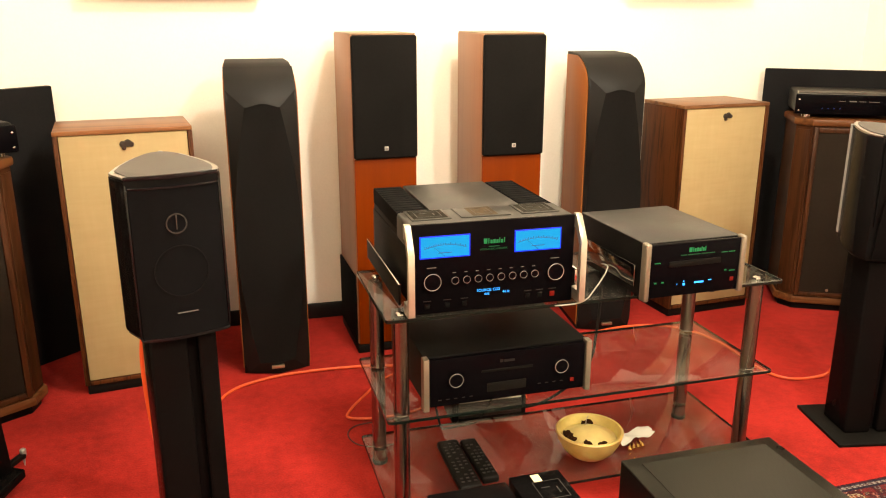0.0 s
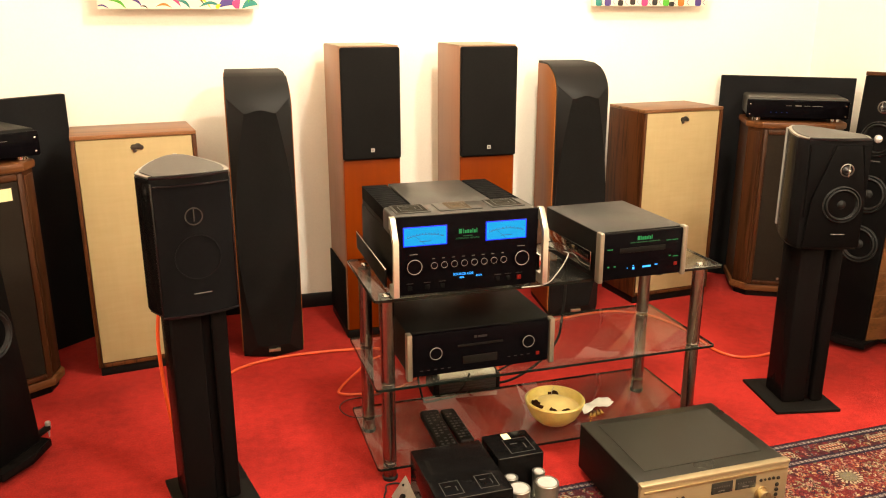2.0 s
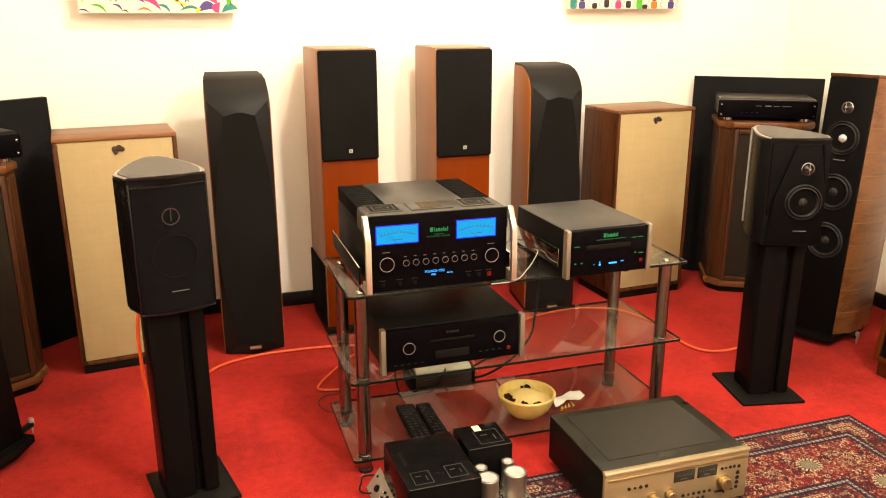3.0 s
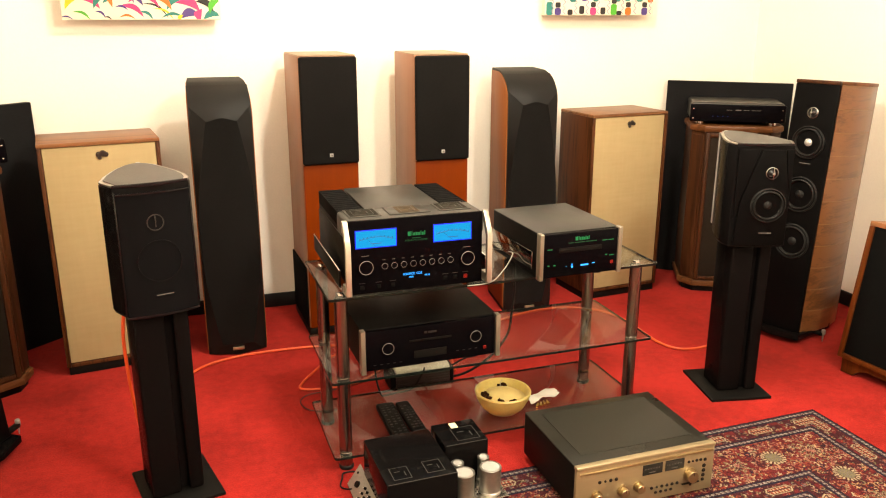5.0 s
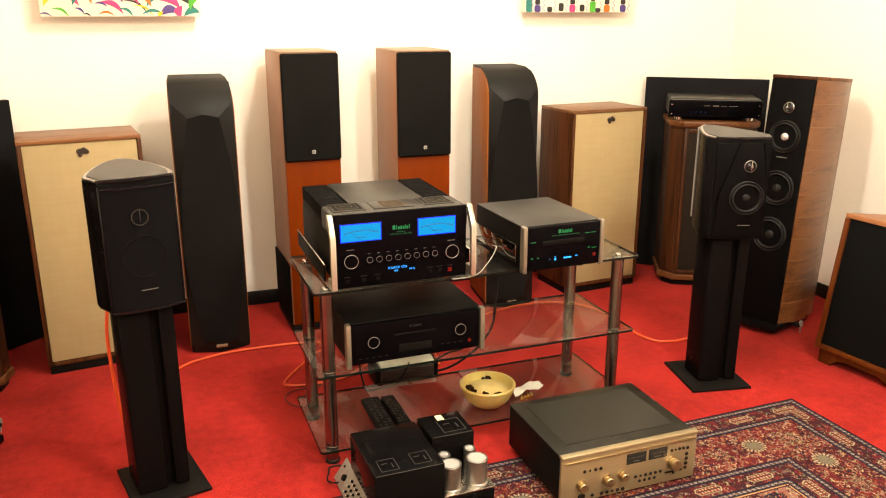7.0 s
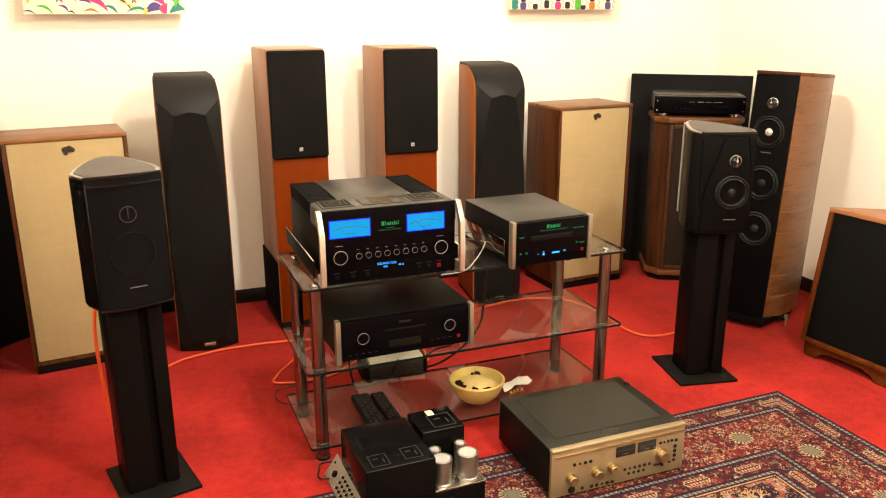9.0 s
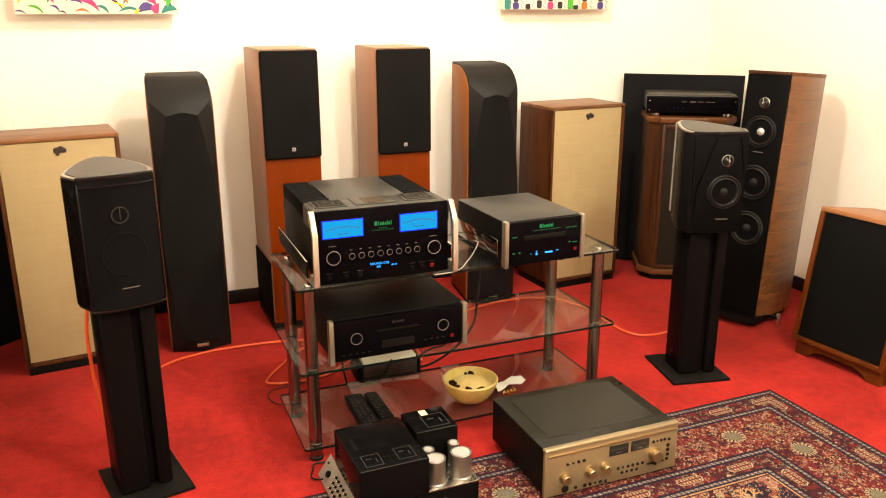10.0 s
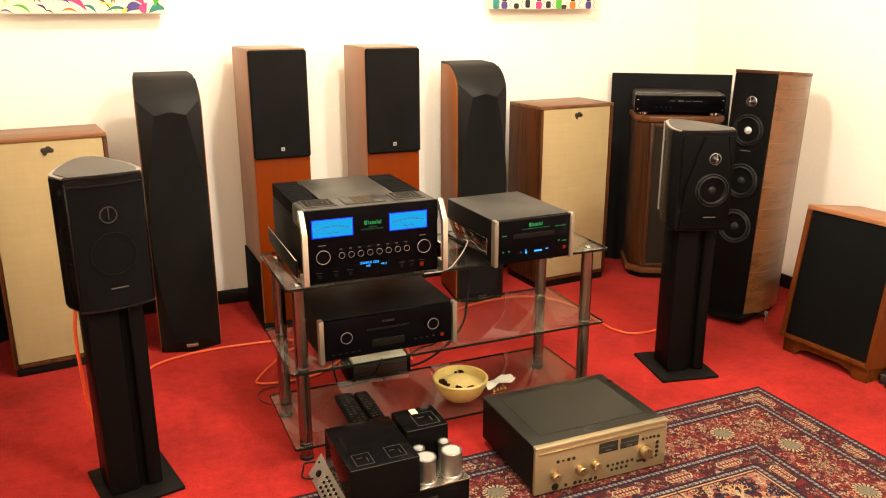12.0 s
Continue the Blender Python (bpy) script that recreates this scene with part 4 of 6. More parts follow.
def frame_on(parent, x, y, w, d, z):
    bm = bmesh.new()
    for a, b, c, e in ((x, x + w, y, y + 0.0016), (x, x + w, y + d - 0.0016, y + d), (x, x + 0.0016, y + 0.0017, y + d - 0.0017), (x + w - 0.0016, x + w, y + 0.0017, y + d - 0.0017)):
        box(a, b, c, e, z - 0.0002, z + 0.0006, bm=bm)
    part("label_frame", bm, FRAMEPRINT_GLINT, parent, "thin printed frame")
    part("label_mark", marks_flat([(x + w * 0.72, x + w * 0.76, y + d * 0.25, y + d * 0.6), (x + w * 0.2, x + w * 0.5, y + d * 0.62, y + d * 0.66)], z + 0.0003), FRAMEPRINT_GLINT, parent)


def big_amplifier():
    """Integrated amplifier: black glass front, two blue meters, silver handles, heat sinks and transformers behind."""
    x0, y0, z0 = 0.376, 1.600, SHELF[0]
    t = thing("integrated_amplifier", x0, y0, z0, 0.3, "large black integrated amplifier with two glowing blue meters", "amplifier")
    W, H = 0.446, 0.217
    px0, px1 = 0.016, 0.414
    part("chassis", box(0.018, W - 0.018, 0.045, 0.47, 0.016, 0.150, 0.003), BLACKMETAL, t)
    cover = part("front_cover", box(0.014, W - 0.024, 0.008, 0.150, 0.150, H - 0.003, 0.010, seg=3), AMPTOP, t, "bronze-grey cover behind the front")
    for a, b in ((0.030, 0.126), (0.150, 0.272), (0.300, 0.396)):
        p = part("window_frame", box(a, b, 0.050, 0.142, H - 0.004, H - 0.0005, 0.001), AMPTOP, t)
        part("label_plate", box(a + (0.007 if a != 0.150 else 0.030), b - (0.007 if a != 0.150 else 0.030), 0.058, 0.136, H - 0.0005, H + 0.0001), PLATE if a != 0.150 else PLATE2, p, "engraved plate under glass")
        frame_on(p, a + (0.018 if a != 0.150 else 0.040), 0.070, b - a - (0.036 if a != 0.150 else 0.080), 0.052, H + 0.0001)
    part("top_plate", box(0.105, W - 0.105, 0.158, 0.478, 0.150, 0.207, 0.002), AMPTOP, t, "grey top plate")
    for a, b in ((0.02, 0.102), (W - 0.102, W - 0.02)):
        sink = part("heat_sink", box(a, b, 0.155, 0.468, 0.150, 0.166, 0.002), BLACKMETAL, t)
        outer = a if a < W / 2 else b - 0.003
        part("end_plate", box(outer, outer + 0.003, 0.152, 0.470, 0.166, 0.207, 0.001), FINBLACK, sink)
        n = 13
        for k in range(n):
            yy = 0.160 + 0.303 * k / (n - 1)
            part("fin", box(a + 0.0035, b - 0.0035, yy - 0.0095, yy + 0.0095, 0.166, 0.206, 0.001), FINBLACK, sink)
    f = part("front_panel", box(px0, px1, 0.0, 0.010, 0.003, H, 0.002), PANEL, t, "black glass front")
    shape = Matrix(((0, 0, 1, 0), (1, 0, 0, 0), (0, 1, 0, 0), (0, 0, 0, 1)))
    for a in (0.000, 0.416):
        grip = [(-0.038, 0.012), (-0.026, 0.008), (0.013, 0.008), (0.013, 0.036), (-0.024, 0.036), (-0.024, 0.150), (-0.004, 0.186), (0.013, 0.186), (0.013, H + 0.002), (0.002, H + 0.002), (-0.004, H - 0.001), (-0.038, 0.160)]
        part("handle", prism(grip, a, a + 0.015, 0.0006, turn=shape), HANDLE, t, "pale aluminium handle")
    for sx in (-0.004, W - 0.002):
        part("side_rail", box(sx, sx + 0.006, 0.05, 0.46, 0.012, 0.062, 0.001), CHROME if sx > 0 else BLACKMETAL, t, "polished side rail")
        part("rail_edge", box(sx, sx + 0.006, 0.05, 0.46, 0.0622, 0.066, 0.001), CHROME, t)
    for a, b in ((0.038, 0.152), (0.266, 0.377)):
        z1, z2 = 0.140, 0.187
        m = part("meter", box(a - 0.003, b + 0.003, -0.0012, 0.0, z1 - 0.003, z2 + 0.003, 0.0004), METER_RIM, f, "blue backlit power meter")
        part("dial", box(a, b, -0.0022, -0.0012, z1, z2), METER, m)
        ink = bmesh.new()
        mid, R = (a + b) / 2, 0.16
        for k in range(-12, 13):
            ang = radians(k * 1.45)
            cx, cz = mid + R * math.sin(ang), z1 + 0.030 - R + R * math.cos(ang)
            box(cx - 0.0006, cx + 0.0006, -0.0026, -0.0021, cz - 0.0018, cz + 0.0018 + (0.0015 if k % 3 == 0 else 0), bm=ink)
            box(cx - 0.0024, cx + 0.0024, -0.0025, -0.0021, cz - 0.0024, cz - 0.0016, bm=ink)
        bars([(mid - 0.016, mid + 0.016, z1 + 0.009, z1 + 0.0105)], -0.0021, bm=ink)
        part("scale", ink, METER_INK, m)
        nd = box(-0.0004, 0.0004, -0.0032, -0.0028, 0.0, 0.036, turn=pose(mid, 0, z1 + 0.001, 0, -50, 0))
        part("needle", nd, METER_INK, m)
    part("maker_mark", bars([(0.188, 0.196, 0.163, 0.175), (0.199, 0.201, 0.163, 0.175), (0.204, 0.209, 0.163, 0.171), (0.211, 0.2165, 0.163, 0.172), (0.2185, 0.2235, 0.163, 0.171), (0.2255, 0.2275, 0.163, 0.175), (0.2295, 0.2345, 0.163, 0.171), (0.237, 0.239, 0.163, 0.175)], -0.0003), GREEN, f, "green backlit maker's mark")
    part("model_mark", bars([(0.200, 0.226, 0.1545, 0.1565)], -0.0003), GREENDIM, f)
    lettering("caption", "INTEGRATED AMPLIFIER", 0.0062, 0.2125, -0.0006, 0.1475, GREENDIM, f, "CENTER")
    zk = 0.083
    knob(f, 0.063, 0.0, zk, 0.0205, deep=0.012)
    knob(f, 0.366, 0.0, zk, 0.0205, deep=0.012)
    for k in range(8):
        knob(f, 0.117 + 0.02795 * k, 0.0, zk, 0.0088, deep=0.011)
    cap = [(0.117 + 0.02795 * k - 0.004, 0.117 + 0.02795 * k + 0.004, zk + 0.0155, zk + 0.0168) for k in range(8)]
    cap += [(0.052, 0.074, zk + 0.031, zk + 0.0325), (0.355, 0.377, zk + 0.031, zk + 0.0325)]
    for c in cap:
        part("control_caption", bars([c], -0.0003), PRINT, f)
    lettering("display_line", "SOURCE: CD2", 0.0092, 0.172, -0.0006, 0.047, CYAN, f)
    lettering("display_line", "40%", 0.0080, 0.190, -0.0006, 0.0375, CYAN, f)
    lettering("display_line", "44.1k", 0.0080, 0.236, -0.0006, 0.0395, CYAN, f)
    for k, bx in enumerate((0.052, 0.100, 0.142, 0.300, 0.330, 0.362)):
        bz = 0.022 if k < 3 else 0.026
        part("key", box(bx - 0.006, bx + 0.006, -0.003, 0.001, bz - 0.006, bz + 0.006, 0.001), REDLED if k == 5 else FINBLACK, f)
        part("key_caption", bars([(bx - 0.009, bx + 0.009, bz + 0.012, bz + 0.0132)], -0.0003), DIMPRINT, f)
    for sx, sy in ((0.06, 0.06), (W - 0.06, 0.06), (0.06, 0.34), (W - 0.06, 0.34)):
        part("foot", rod(sx, sy, 0.0, 0.016, 0.020, bevel=0.003), RUBBER, t)
    return t


def marks_flat(rows, z):
    bm = bmesh.new()
    for x0, x1, y0, y1 in rows:
        box(x0, x1, y0, y1, z - 0.0004, z + 0.0004, bm=bm)
    return bm


big_amplifier()


def transport():
    """Narrow black disc transport with silver end caps."""
    t = thing("disc_transport", 0.937, 1.528, SHELF[0], 2.3, "compact black disc transport with green lettering on the glass shelf", "disc player")
    W, D, H = 0.277, 0.335, 0.152
    part("case", box(0.006, W - 0.006, 0.010, D, 0.016, H - 0.002, 0.003), [BLACKMETAL], t)
    part("top_cover", box(0.006, W - 0.006, 0.010, D, H - 0.002, H, 0.001), GREYTOP, t, "dark grey steel cover")
    f = part("front_panel", box(0.014, W - 0.014, -0.006, 0.0095, 0.018, H - 0.002, 0.002), PANEL, t, "black glass front")
    for sx in (0.0, W - 0.0135):
        part("end_cap", box(sx, sx + 0.0135, -0.012, 0.014, 0.012, H + 0.003, 0.004, seg=3), CAPALU, t, "pale aluminium end cap")
    part("side_rail", box(-0.006, -0.001, 0.03, D - 0.02, 0.040, 0.094, 0.001), POLISHED, t, "polished side rail")
    part("disc_tray", box(0.065, 0.208, -0.0085, -0.005, 0.092, 0.106, 0.001), BLACKMETAL, f)
    part("maker_mark", bars([(0.118 + a, 0.118 + b, 0.126, 0.126 + c) for a, b, c in ((0, .008, .011), (.0105, .0125, .011), (.0145, .019, .008), (.021, .026, .009), (.0275, .032, .008), (.0335, .0355, .011), (.0375, .042, .008), (.044, .046, .011))], -0.0063), GREEN, f, "green backlit maker's mark")
    part("caption", bars([(0.096, 0.112, 0.1185, 0.1205), (0.115, 0.150, 0.1185, 0.1205), (0.153, 0.19, 0.1185, 0.1205)], -0.0063), GREENDIM, f)
    part("control_caption", bars([(0.026, 0.042, 0.104, 0.106), (0.210, 0.226, 0.117, 0.1185), (0.230, 0.248, 0.117, 0.1185), (0.028, 0.034, 0.054, 0.057), (0.048, 0.054, 0.054, 0.057), (0.222, 0.228, 0.070, 0.073), (0.236, 0.252, 0.068, 0.070)], -0.0063), GREEN, f)
    for c in ((0.090, 0.092, 0.047, 0.049), (0.107, 0.113, 0.043, 0.049), (0.108, 0.111, 0.052, 0.055), (0.139, 0.165, 0.0455, 0.050), (0.178, 0.187, 0.0495, 0.0515)):
        part("display_mark", bars([c], -0.0063), CYAN, f, "small blue lit mark")
    part("key", box(0.240, 0.250, -0.008, -0.005, 0.042, 0.052, 0.001), REDLED, f)
    for sx, sy in ((0.05, 0.05), (W - 0.05, 0.05), (0.05, D - 0.05), (W - 0.05, D - 0.05)):
        part("foot", rod(sx, sy, 0.0, 0.016, 0.018, bevel=0.003), RUBBER, t)
    return t


transport()


def disc_player():
    t = thing("disc_player", 0.419, 1.622, SHELF[1], 1.3, "black disc player with two round knobs on the middle glass shelf", "disc player")
    W, D, H = 0.445, 0.36, 0.137
    part("case", box(0.008, W - 0.008, 0.010, D, 0.014, H - 0.002, 0.003), BLACKMETAL, t)
    part("top_cover", box(0.008, W - 0.008, 0.010, D, H - 0.002, H, 0.001), BLACKMETAL, t)
    f = part("front_panel", box(0.019, W - 0.019, -0.006, 0.0095, 0.010, H - 0.003, 0.002), PANEL, t, "black glass front")
    for sx in (0.0, W - 0.0185):
        part("end_cap", box(sx + 0.002, sx + 0.0165, -0.012, 0.014, 0.002, H + 0.002, 0.002, seg=2), CAPALU, t, "pale aluminium end cap")
    knob(f, 0.083, -0.006, 0.078, 0.0180, deep=0.010)
    knob(f, 0.360, -0.006, 0.080, 0.0180, deep=0.010)
    part("disc_tray", box(0.150, 0.284, -0.009, -0.005, 0.086, 0.092, 0.001), BLACKMETAL, f)
    part("display", box(0.165, 0.268, -0.0075, -0.005, 0.032, 0.056, 0.001), BLACKMETAL, f)
    part("key", box(0.388, 0.398, -0.009, -0.005, 0.032, 0.042, 0.001), REDLED, f)
    part("maker_mark", bars([(0.198, 0.206, 0.108, 0.115), (0.209, 0.236, 0.108, 0.114)], -0.0063), FAINTPRINT, f)
    for x0, z in [(0.040 + 0.02 * k, 0.026) for k in range(5)] + [(0.30 + 0.02 * k, 0.036) for k in range(4)]:
        part("control_caption", bars([(x0, x0 + 0.008, z, z + 0.002)], -0.0063), FAINTPRINT, f)
    for sx, sy in ((0.06, 0.05), (W - 0.06, 0.05), (0.06, D - 0.05), (W - 0.06, D - 0.05)):
        part("foot", rod(sx, sy, 0.0, 0.014, 0.02, bevel=0.003), RUBBER, t)
    return t


disc_player()


def small_box():
    t = thing("power_supply", 0.643, 2.060, 0.0, -0.8, "small ribbed aluminium power supply with black ends on the carpet", "electronics")
    shell = part("extrusion", box(0.0, 0.205, 0.002, 0.110, 0.014, 0.066, 0.003), GREYRIB, t, "grey ribbed aluminium shell")
    for z in (0.020, 0.030, 0.040, 0.050):
        part("rib", box(0.001, 0.204, 0.0, 0.0045, z, z + 0.0055, 0.001), GREYRIB, shell)
    slope = Matrix(((0, 0, 1, 0), (1, 0, 0, 0), (0, 1, 0, 0), (0, 0, 0, 1)))
    part("cover", prism([(0.0035, 0.0662), (0.090, 0.0662), (0.090, 0.078), (0.024, 0.080), (0.012, 0.078), (0.0035, 0.070)], 0.001, 0.204, 0.0008, turn=slope), SILVERPAINT, t, "bright silver cover with a sloping front")
    for x0, x1 in ((-0.022, -0.0005), (0.2055, 0.219)):
        part("end_cap", box(x0, x1, -0.002, 0.113, 0.004, 0.070, 0.005, seg=3), BLACKMETAL, t, "black plastic end cap")
    part("base", box(0.0, 0.205, 0.001, 0.112, 0.004, 0.0138, 0.002), BLACKMETAL, t)
    for sx, sy in ((0.02, 0.02), (0.185, 0.02), (0.02, 0.09), (0.185, 0.09)):
        part("foot", rod(sx, sy, 0.0, 0.004, 0.008), RUBBER, t)
    return t


small_box()


def wax_bowl():
    t = thing("wax_bowl", 0.912, 1.708, SHELF[2], 0, "yellow wax candle bowl with dried petals on the bottom glass shelf", "bowl")
    r, h = 0.093, 0.080
    outer = [(0, 0.0), (0.030, 0.0), (0.052, 0.008), (0.071, 0.026), (0.086, 0.054), (r, h - 0.004), (r - 0.003, h), (r - 0.008, h - 0.001), (0.080, 0.060), (0.074, 0.052)]
    part("bowl", lathe(outer, 44), WAX, t, "translucent yellow wax shell")
    dome = [(0.0765, 0.055), (0.066, 0.056), (0.056, 0.062), (0.042, 0.072), (0.022, 0.078), (0, 0.079)]
    part("filling", lathe(dome, 36), WAXPALE, t, "pale wax filling")
    rnd = random.Random(4)
    for a, d, big in ((176, 0.060, 0.012), (186, 0.064, 0.011), (194, 0.058, 0.010), (158, 0.060, 0.008), (75, 0.060, 0.010), (66, 0.064, 0.009), (238, 0.050, 0.008), (245, 0.056, 0.007), (275, 0.058, 0.006), (284, 0.060, 0.006), (291, 0.058, 0.005)):
        p = bmesh.new()
        bmesh.ops.create_icosphere(p, subdivisions=2, radius=big * 1.2)
        for v in p.verts:
            v.co = v.co * rnd.uniform(0.65, 1.3)
            v.co.z *= 0.7
        p.transform(pose(d * math.cos(radians(a)), d * math.sin(radians(a)), 0.064, 0, 0, rnd.uniform(0, 360)))
        part("dried_petal", p, DRIED, t, "dark dried petal")
    part("wick", tube([(0.002, 0.03, 0.07), (0.004, 0.031, 0.09), (0.010, 0.032, 0.102)], 0.0012, 6, 4), WHITECABLE, t)
    return t


wax_bowl()


def paper_bits():
    t = thing("crumpled_paper", 1.010, 1.740, SHELF[2], 15, "torn white paper wrapper beside the wax bowl", "paper")
    bm = bmesh.new()
    rnd = random.Random(7)
    nx, ny = 12, 7
    grid = [[None] * (ny + 1) for _ in range(nx + 1)]
    for i in range(nx + 1):
        for j in range(ny + 1):
            u, v = i / nx, j / ny
            wide = 0.028 * (1 - 0.45 * u) * (1 + 0.25 * math.sin(9 * u))
            xx = 0.125 * u + (0.016 * abs(math.sin(3.1 * math.pi * v)) if i == nx else 0)
            zz = 0.012 + 0.016 * (1 - u) * math.sin(math.pi * v) + rnd.uniform(-0.002, 0.002) + 0.006 * math.sin(5 * u + 4 * v)
            grid[i][j] = bm.verts.new((xx, (v - 0.5) * 2 * wide, zz))
    for i in range(nx):
        for j in range(ny):
            bm.faces.new((grid[i][j], grid[i + 1][j], grid[i + 1][j + 1], grid[i][j + 1]))
    r = bmesh.ops.extrude_face_region(bm, geom=bm.faces[:])
    low = min(v.co.z for v in bm.verts)
    for v in [g for g in r["geom"] if isinstance(g, bmesh.types.BMVert)]:
        v.co.z -= 0.0012
    low = min(v.co.z for v in bm.verts)
    for v in bm.verts:
        v.co.z -= low
    bmesh.ops.recalc_face_normals(bm, faces=bm.faces[:])
    part("sheet", bm, SHELL, t, smooth=60)
    first = None
    for k in range(4):
        m = pose(1.030 + 0.015 * k, 1.690 + 0.002 * k, SHELF[2], 0, 0, 62 + 6 * k)
        if first is None:
            first = thing("brass_plug", 0, 0, 0, 0, "small brass banana plug lying on the glass shelf", "plug", "brass plugs on the shelf")
            part("body", lathe([(0, 0), (0.0045, 0), (0.0052, 0.004), (0.0052, 0.016), (0.003, 0.018), (0.0026, 0.034), (0.0012, 0.037), (0, 0.037)], 12, turn=pose(0, 0, 0.0053, 0, 90, 0)), BRASS, first)
            first.matrix_world = m
        else:
            copy_thing(first, m)
    return t


paper_bits()


def remote(x, y, yaw, L, W, label):
    t = thing("remote_control", x, y, SHELF[2], yaw, label, "remote control", "remotes on the bottom shelf")
    part("body", box(-W / 2, W / 2, 0, L, 0.0, 0.022, 0.007, seg=3), BLACKMETAL, t)
    rows = int(L / 0.016) - 2
    for i in range(rows):
        for j in range(3):
            if (i * 7 + j * 3) % 5 == 4:
                continue
            cx, cy = (j - 1) * W * 0.28, 0.022 + i * 0.016
            part("button", box(cx - 0.004, cx + 0.004, cy - 0.003, cy + 0.003, 0.0215, 0.0235, 0.0008), FRAMEPRINT_GLINT if (i * 5 + j * 3) % 4 == 0 else FAINTPRINT, t)
    return t


remote(0.546, 1.612, 0, 0.240, 0.060, "long black remote control on the bottom glass shelf")
remote(0.607, 1.640, 1, 0.205, 0.046, "slim black remote control with grey keys on the bottom shelf")


# ---- on the floor in front ----
RUG_Z = 0.007


def gold_amplifier():
    t = thing("vintage_amplifier", 0.897, 1.166, RUG_Z, 0.6, "vintage gold-fronted amplifier with a dark vented cover on the rug", "amplifier")
    W, D, H = 0.437, 0.332, 0.152
    part("case", box(0.003, W - 0.003, 0.006, D, 0.014, H - 0.004, 0.003), BLACKMETAL, t)
    cov = part("top_cover", box(0.003, W - 0.003, 0.012, D, H - 0.004, H, 0.002), GREYTOP2, t, "olive-grey steel cover")
    part("vent_field", box(0.045, W - 0.040, 0.055, D - 0.030, H, H + 0.0015), VENT, cov, "fine perforated vent field")
    f = part("front_panel", box(0, W, -0.006, 0.0055, 0.008, H + 0.001, 0.002), GOLD, t, "brushed gold front panel")
    part("front_lip", box(0.0, W, -0.010, 0.011, H - 0.006, H + 0.004, 0.003), GOLD, t)
    part("front_rail", box(0.010, W - 0.006, -0.011, -0.004, H - 0.0205, H - 0.0165, 0.001), GOLDKNOB, f)
    fy = -0.006

    def kn(x, z, r, deep):
        k = part("knob", lathe([(r * 1.25, 0), (r * 1.25, 0.003), (r, 0.0035), (r, deep - 0.001), (r * 0.93, deep), (0, deep)], 28, turn=facing(x, fy, z)), GOLDKNOB, f, "turned gold knob")
        part("knob_line", bars([(x - 0.0006, x + 0.0006, z + r * 0.3, z + r * 0.9)], fy - deep), BADGE, k)

    kn(0.063, 0.058, 0.0135, 0.020)
    kn(0.145, 0.058, 0.0135, 0.020)
    kn(0.194, 0.062, 0.0125, 0.020)
    kn(0.361, 0.066, 0.0175, 0.020)
    for a, b in ((0.205, 0.268), (0.277, 0.338)):
        m = part("meter", box(a, b, fy - 0.002, fy + 0.001, 0.092, 0.124, 0.001), METERGLASS, f, "dark power meter window")
        part("scale", bars([(a + 0.006 + 0.005 * k, a + 0.0068 + 0.005 * k, 0.109, 0.113) for k in range(10)] + [(a + 0.02, a + 0.04, 0.099, 0.1005)], fy - 0.002), PRINT, m)
    spots = [(0.072 + 0.017 * k, 0.099, 0.0045 if k % 3 != 1 else 0.003) for k in range(4)]
    spots += [(0.354 + 0.013 * k, 0.107, 0.004 if k % 3 != 1 else 0.0028) for k in range(4)] + [(0.408, 0.105, 0.0045)]
    spots += [(0.238 + 0.0165 * k, 0.047, 0.0042 if k != 1 else 0.003) for k in range(6)] + [(0.252 + 0.0165 * k, 0.031, 0.004) for k in range(4)]
    spots += [(0.100, 0.020, 0.0045), (0.130, 0.019, 0.005), (0.147, 0.0185, 0.0045), (0.164, 0.0185, 0.003), (0.181, 0.018, 0.005), (0.198, 0.0175, 0.005)]
    spots += [(0.406, 0.086, 0.0052), (0.406, 0.071, 0.0052), (0.406, 0.056, 0.0050), (0.405, 0.042, 0.0045), (0.066, 0.022, 0.010)]
    for sx, sz, r in spots:
        part("button", lathe([(r * 1.15, 0), (r * 1.15, 0.001), (r, 0.0015), (r * 0.9, 0.0025), (0, 0.0025)], 14, turn=facing(sx, fy, sz)), DARKKEY, f)
    part("balance_lever", box(0.335, 0.392, fy - 0.006, fy, 0.0385, 0.0415, 0.001), DARKKEY, f)
    part("balance_lever", box(0.360, 0.366, fy - 0.006, fy, 0.032, 0.048, 0.001), DARKKEY, f)
    for sx, sy in ((0.05, 0.05), (W - 0.05, 0.05), (0.05, D - 0.05), (W - 0.05, D - 0.05)):
        part("foot", rod(sx, sy, 0.0, 0.014, 0.018, bevel=0.003), RUBBER, t)
    return t


def vent_material():
    m, t, p = nodes_of("perforated_vent")
    v = coords(t)
    w1 = node(t, "ShaderNodeTexVoronoi", Scale=260.0)
    w1.inputs["Randomness"].default_value = 0.0
    t.links.new(v, w1.inputs["Vector"])
    t.links.new(ramp(t, w1.outputs["Distance"], [(0.25, (0.004, 0.004, 0.003)), (0.45, (0.025, 0.0235, 0.0175))]), p.inputs["Base Color"])
    p.inputs["Roughness"].default_value = 0.4
    p.inputs["Metallic"].default_value = 0.3
    return m


VENT = vent_material()
gold_amplifier()


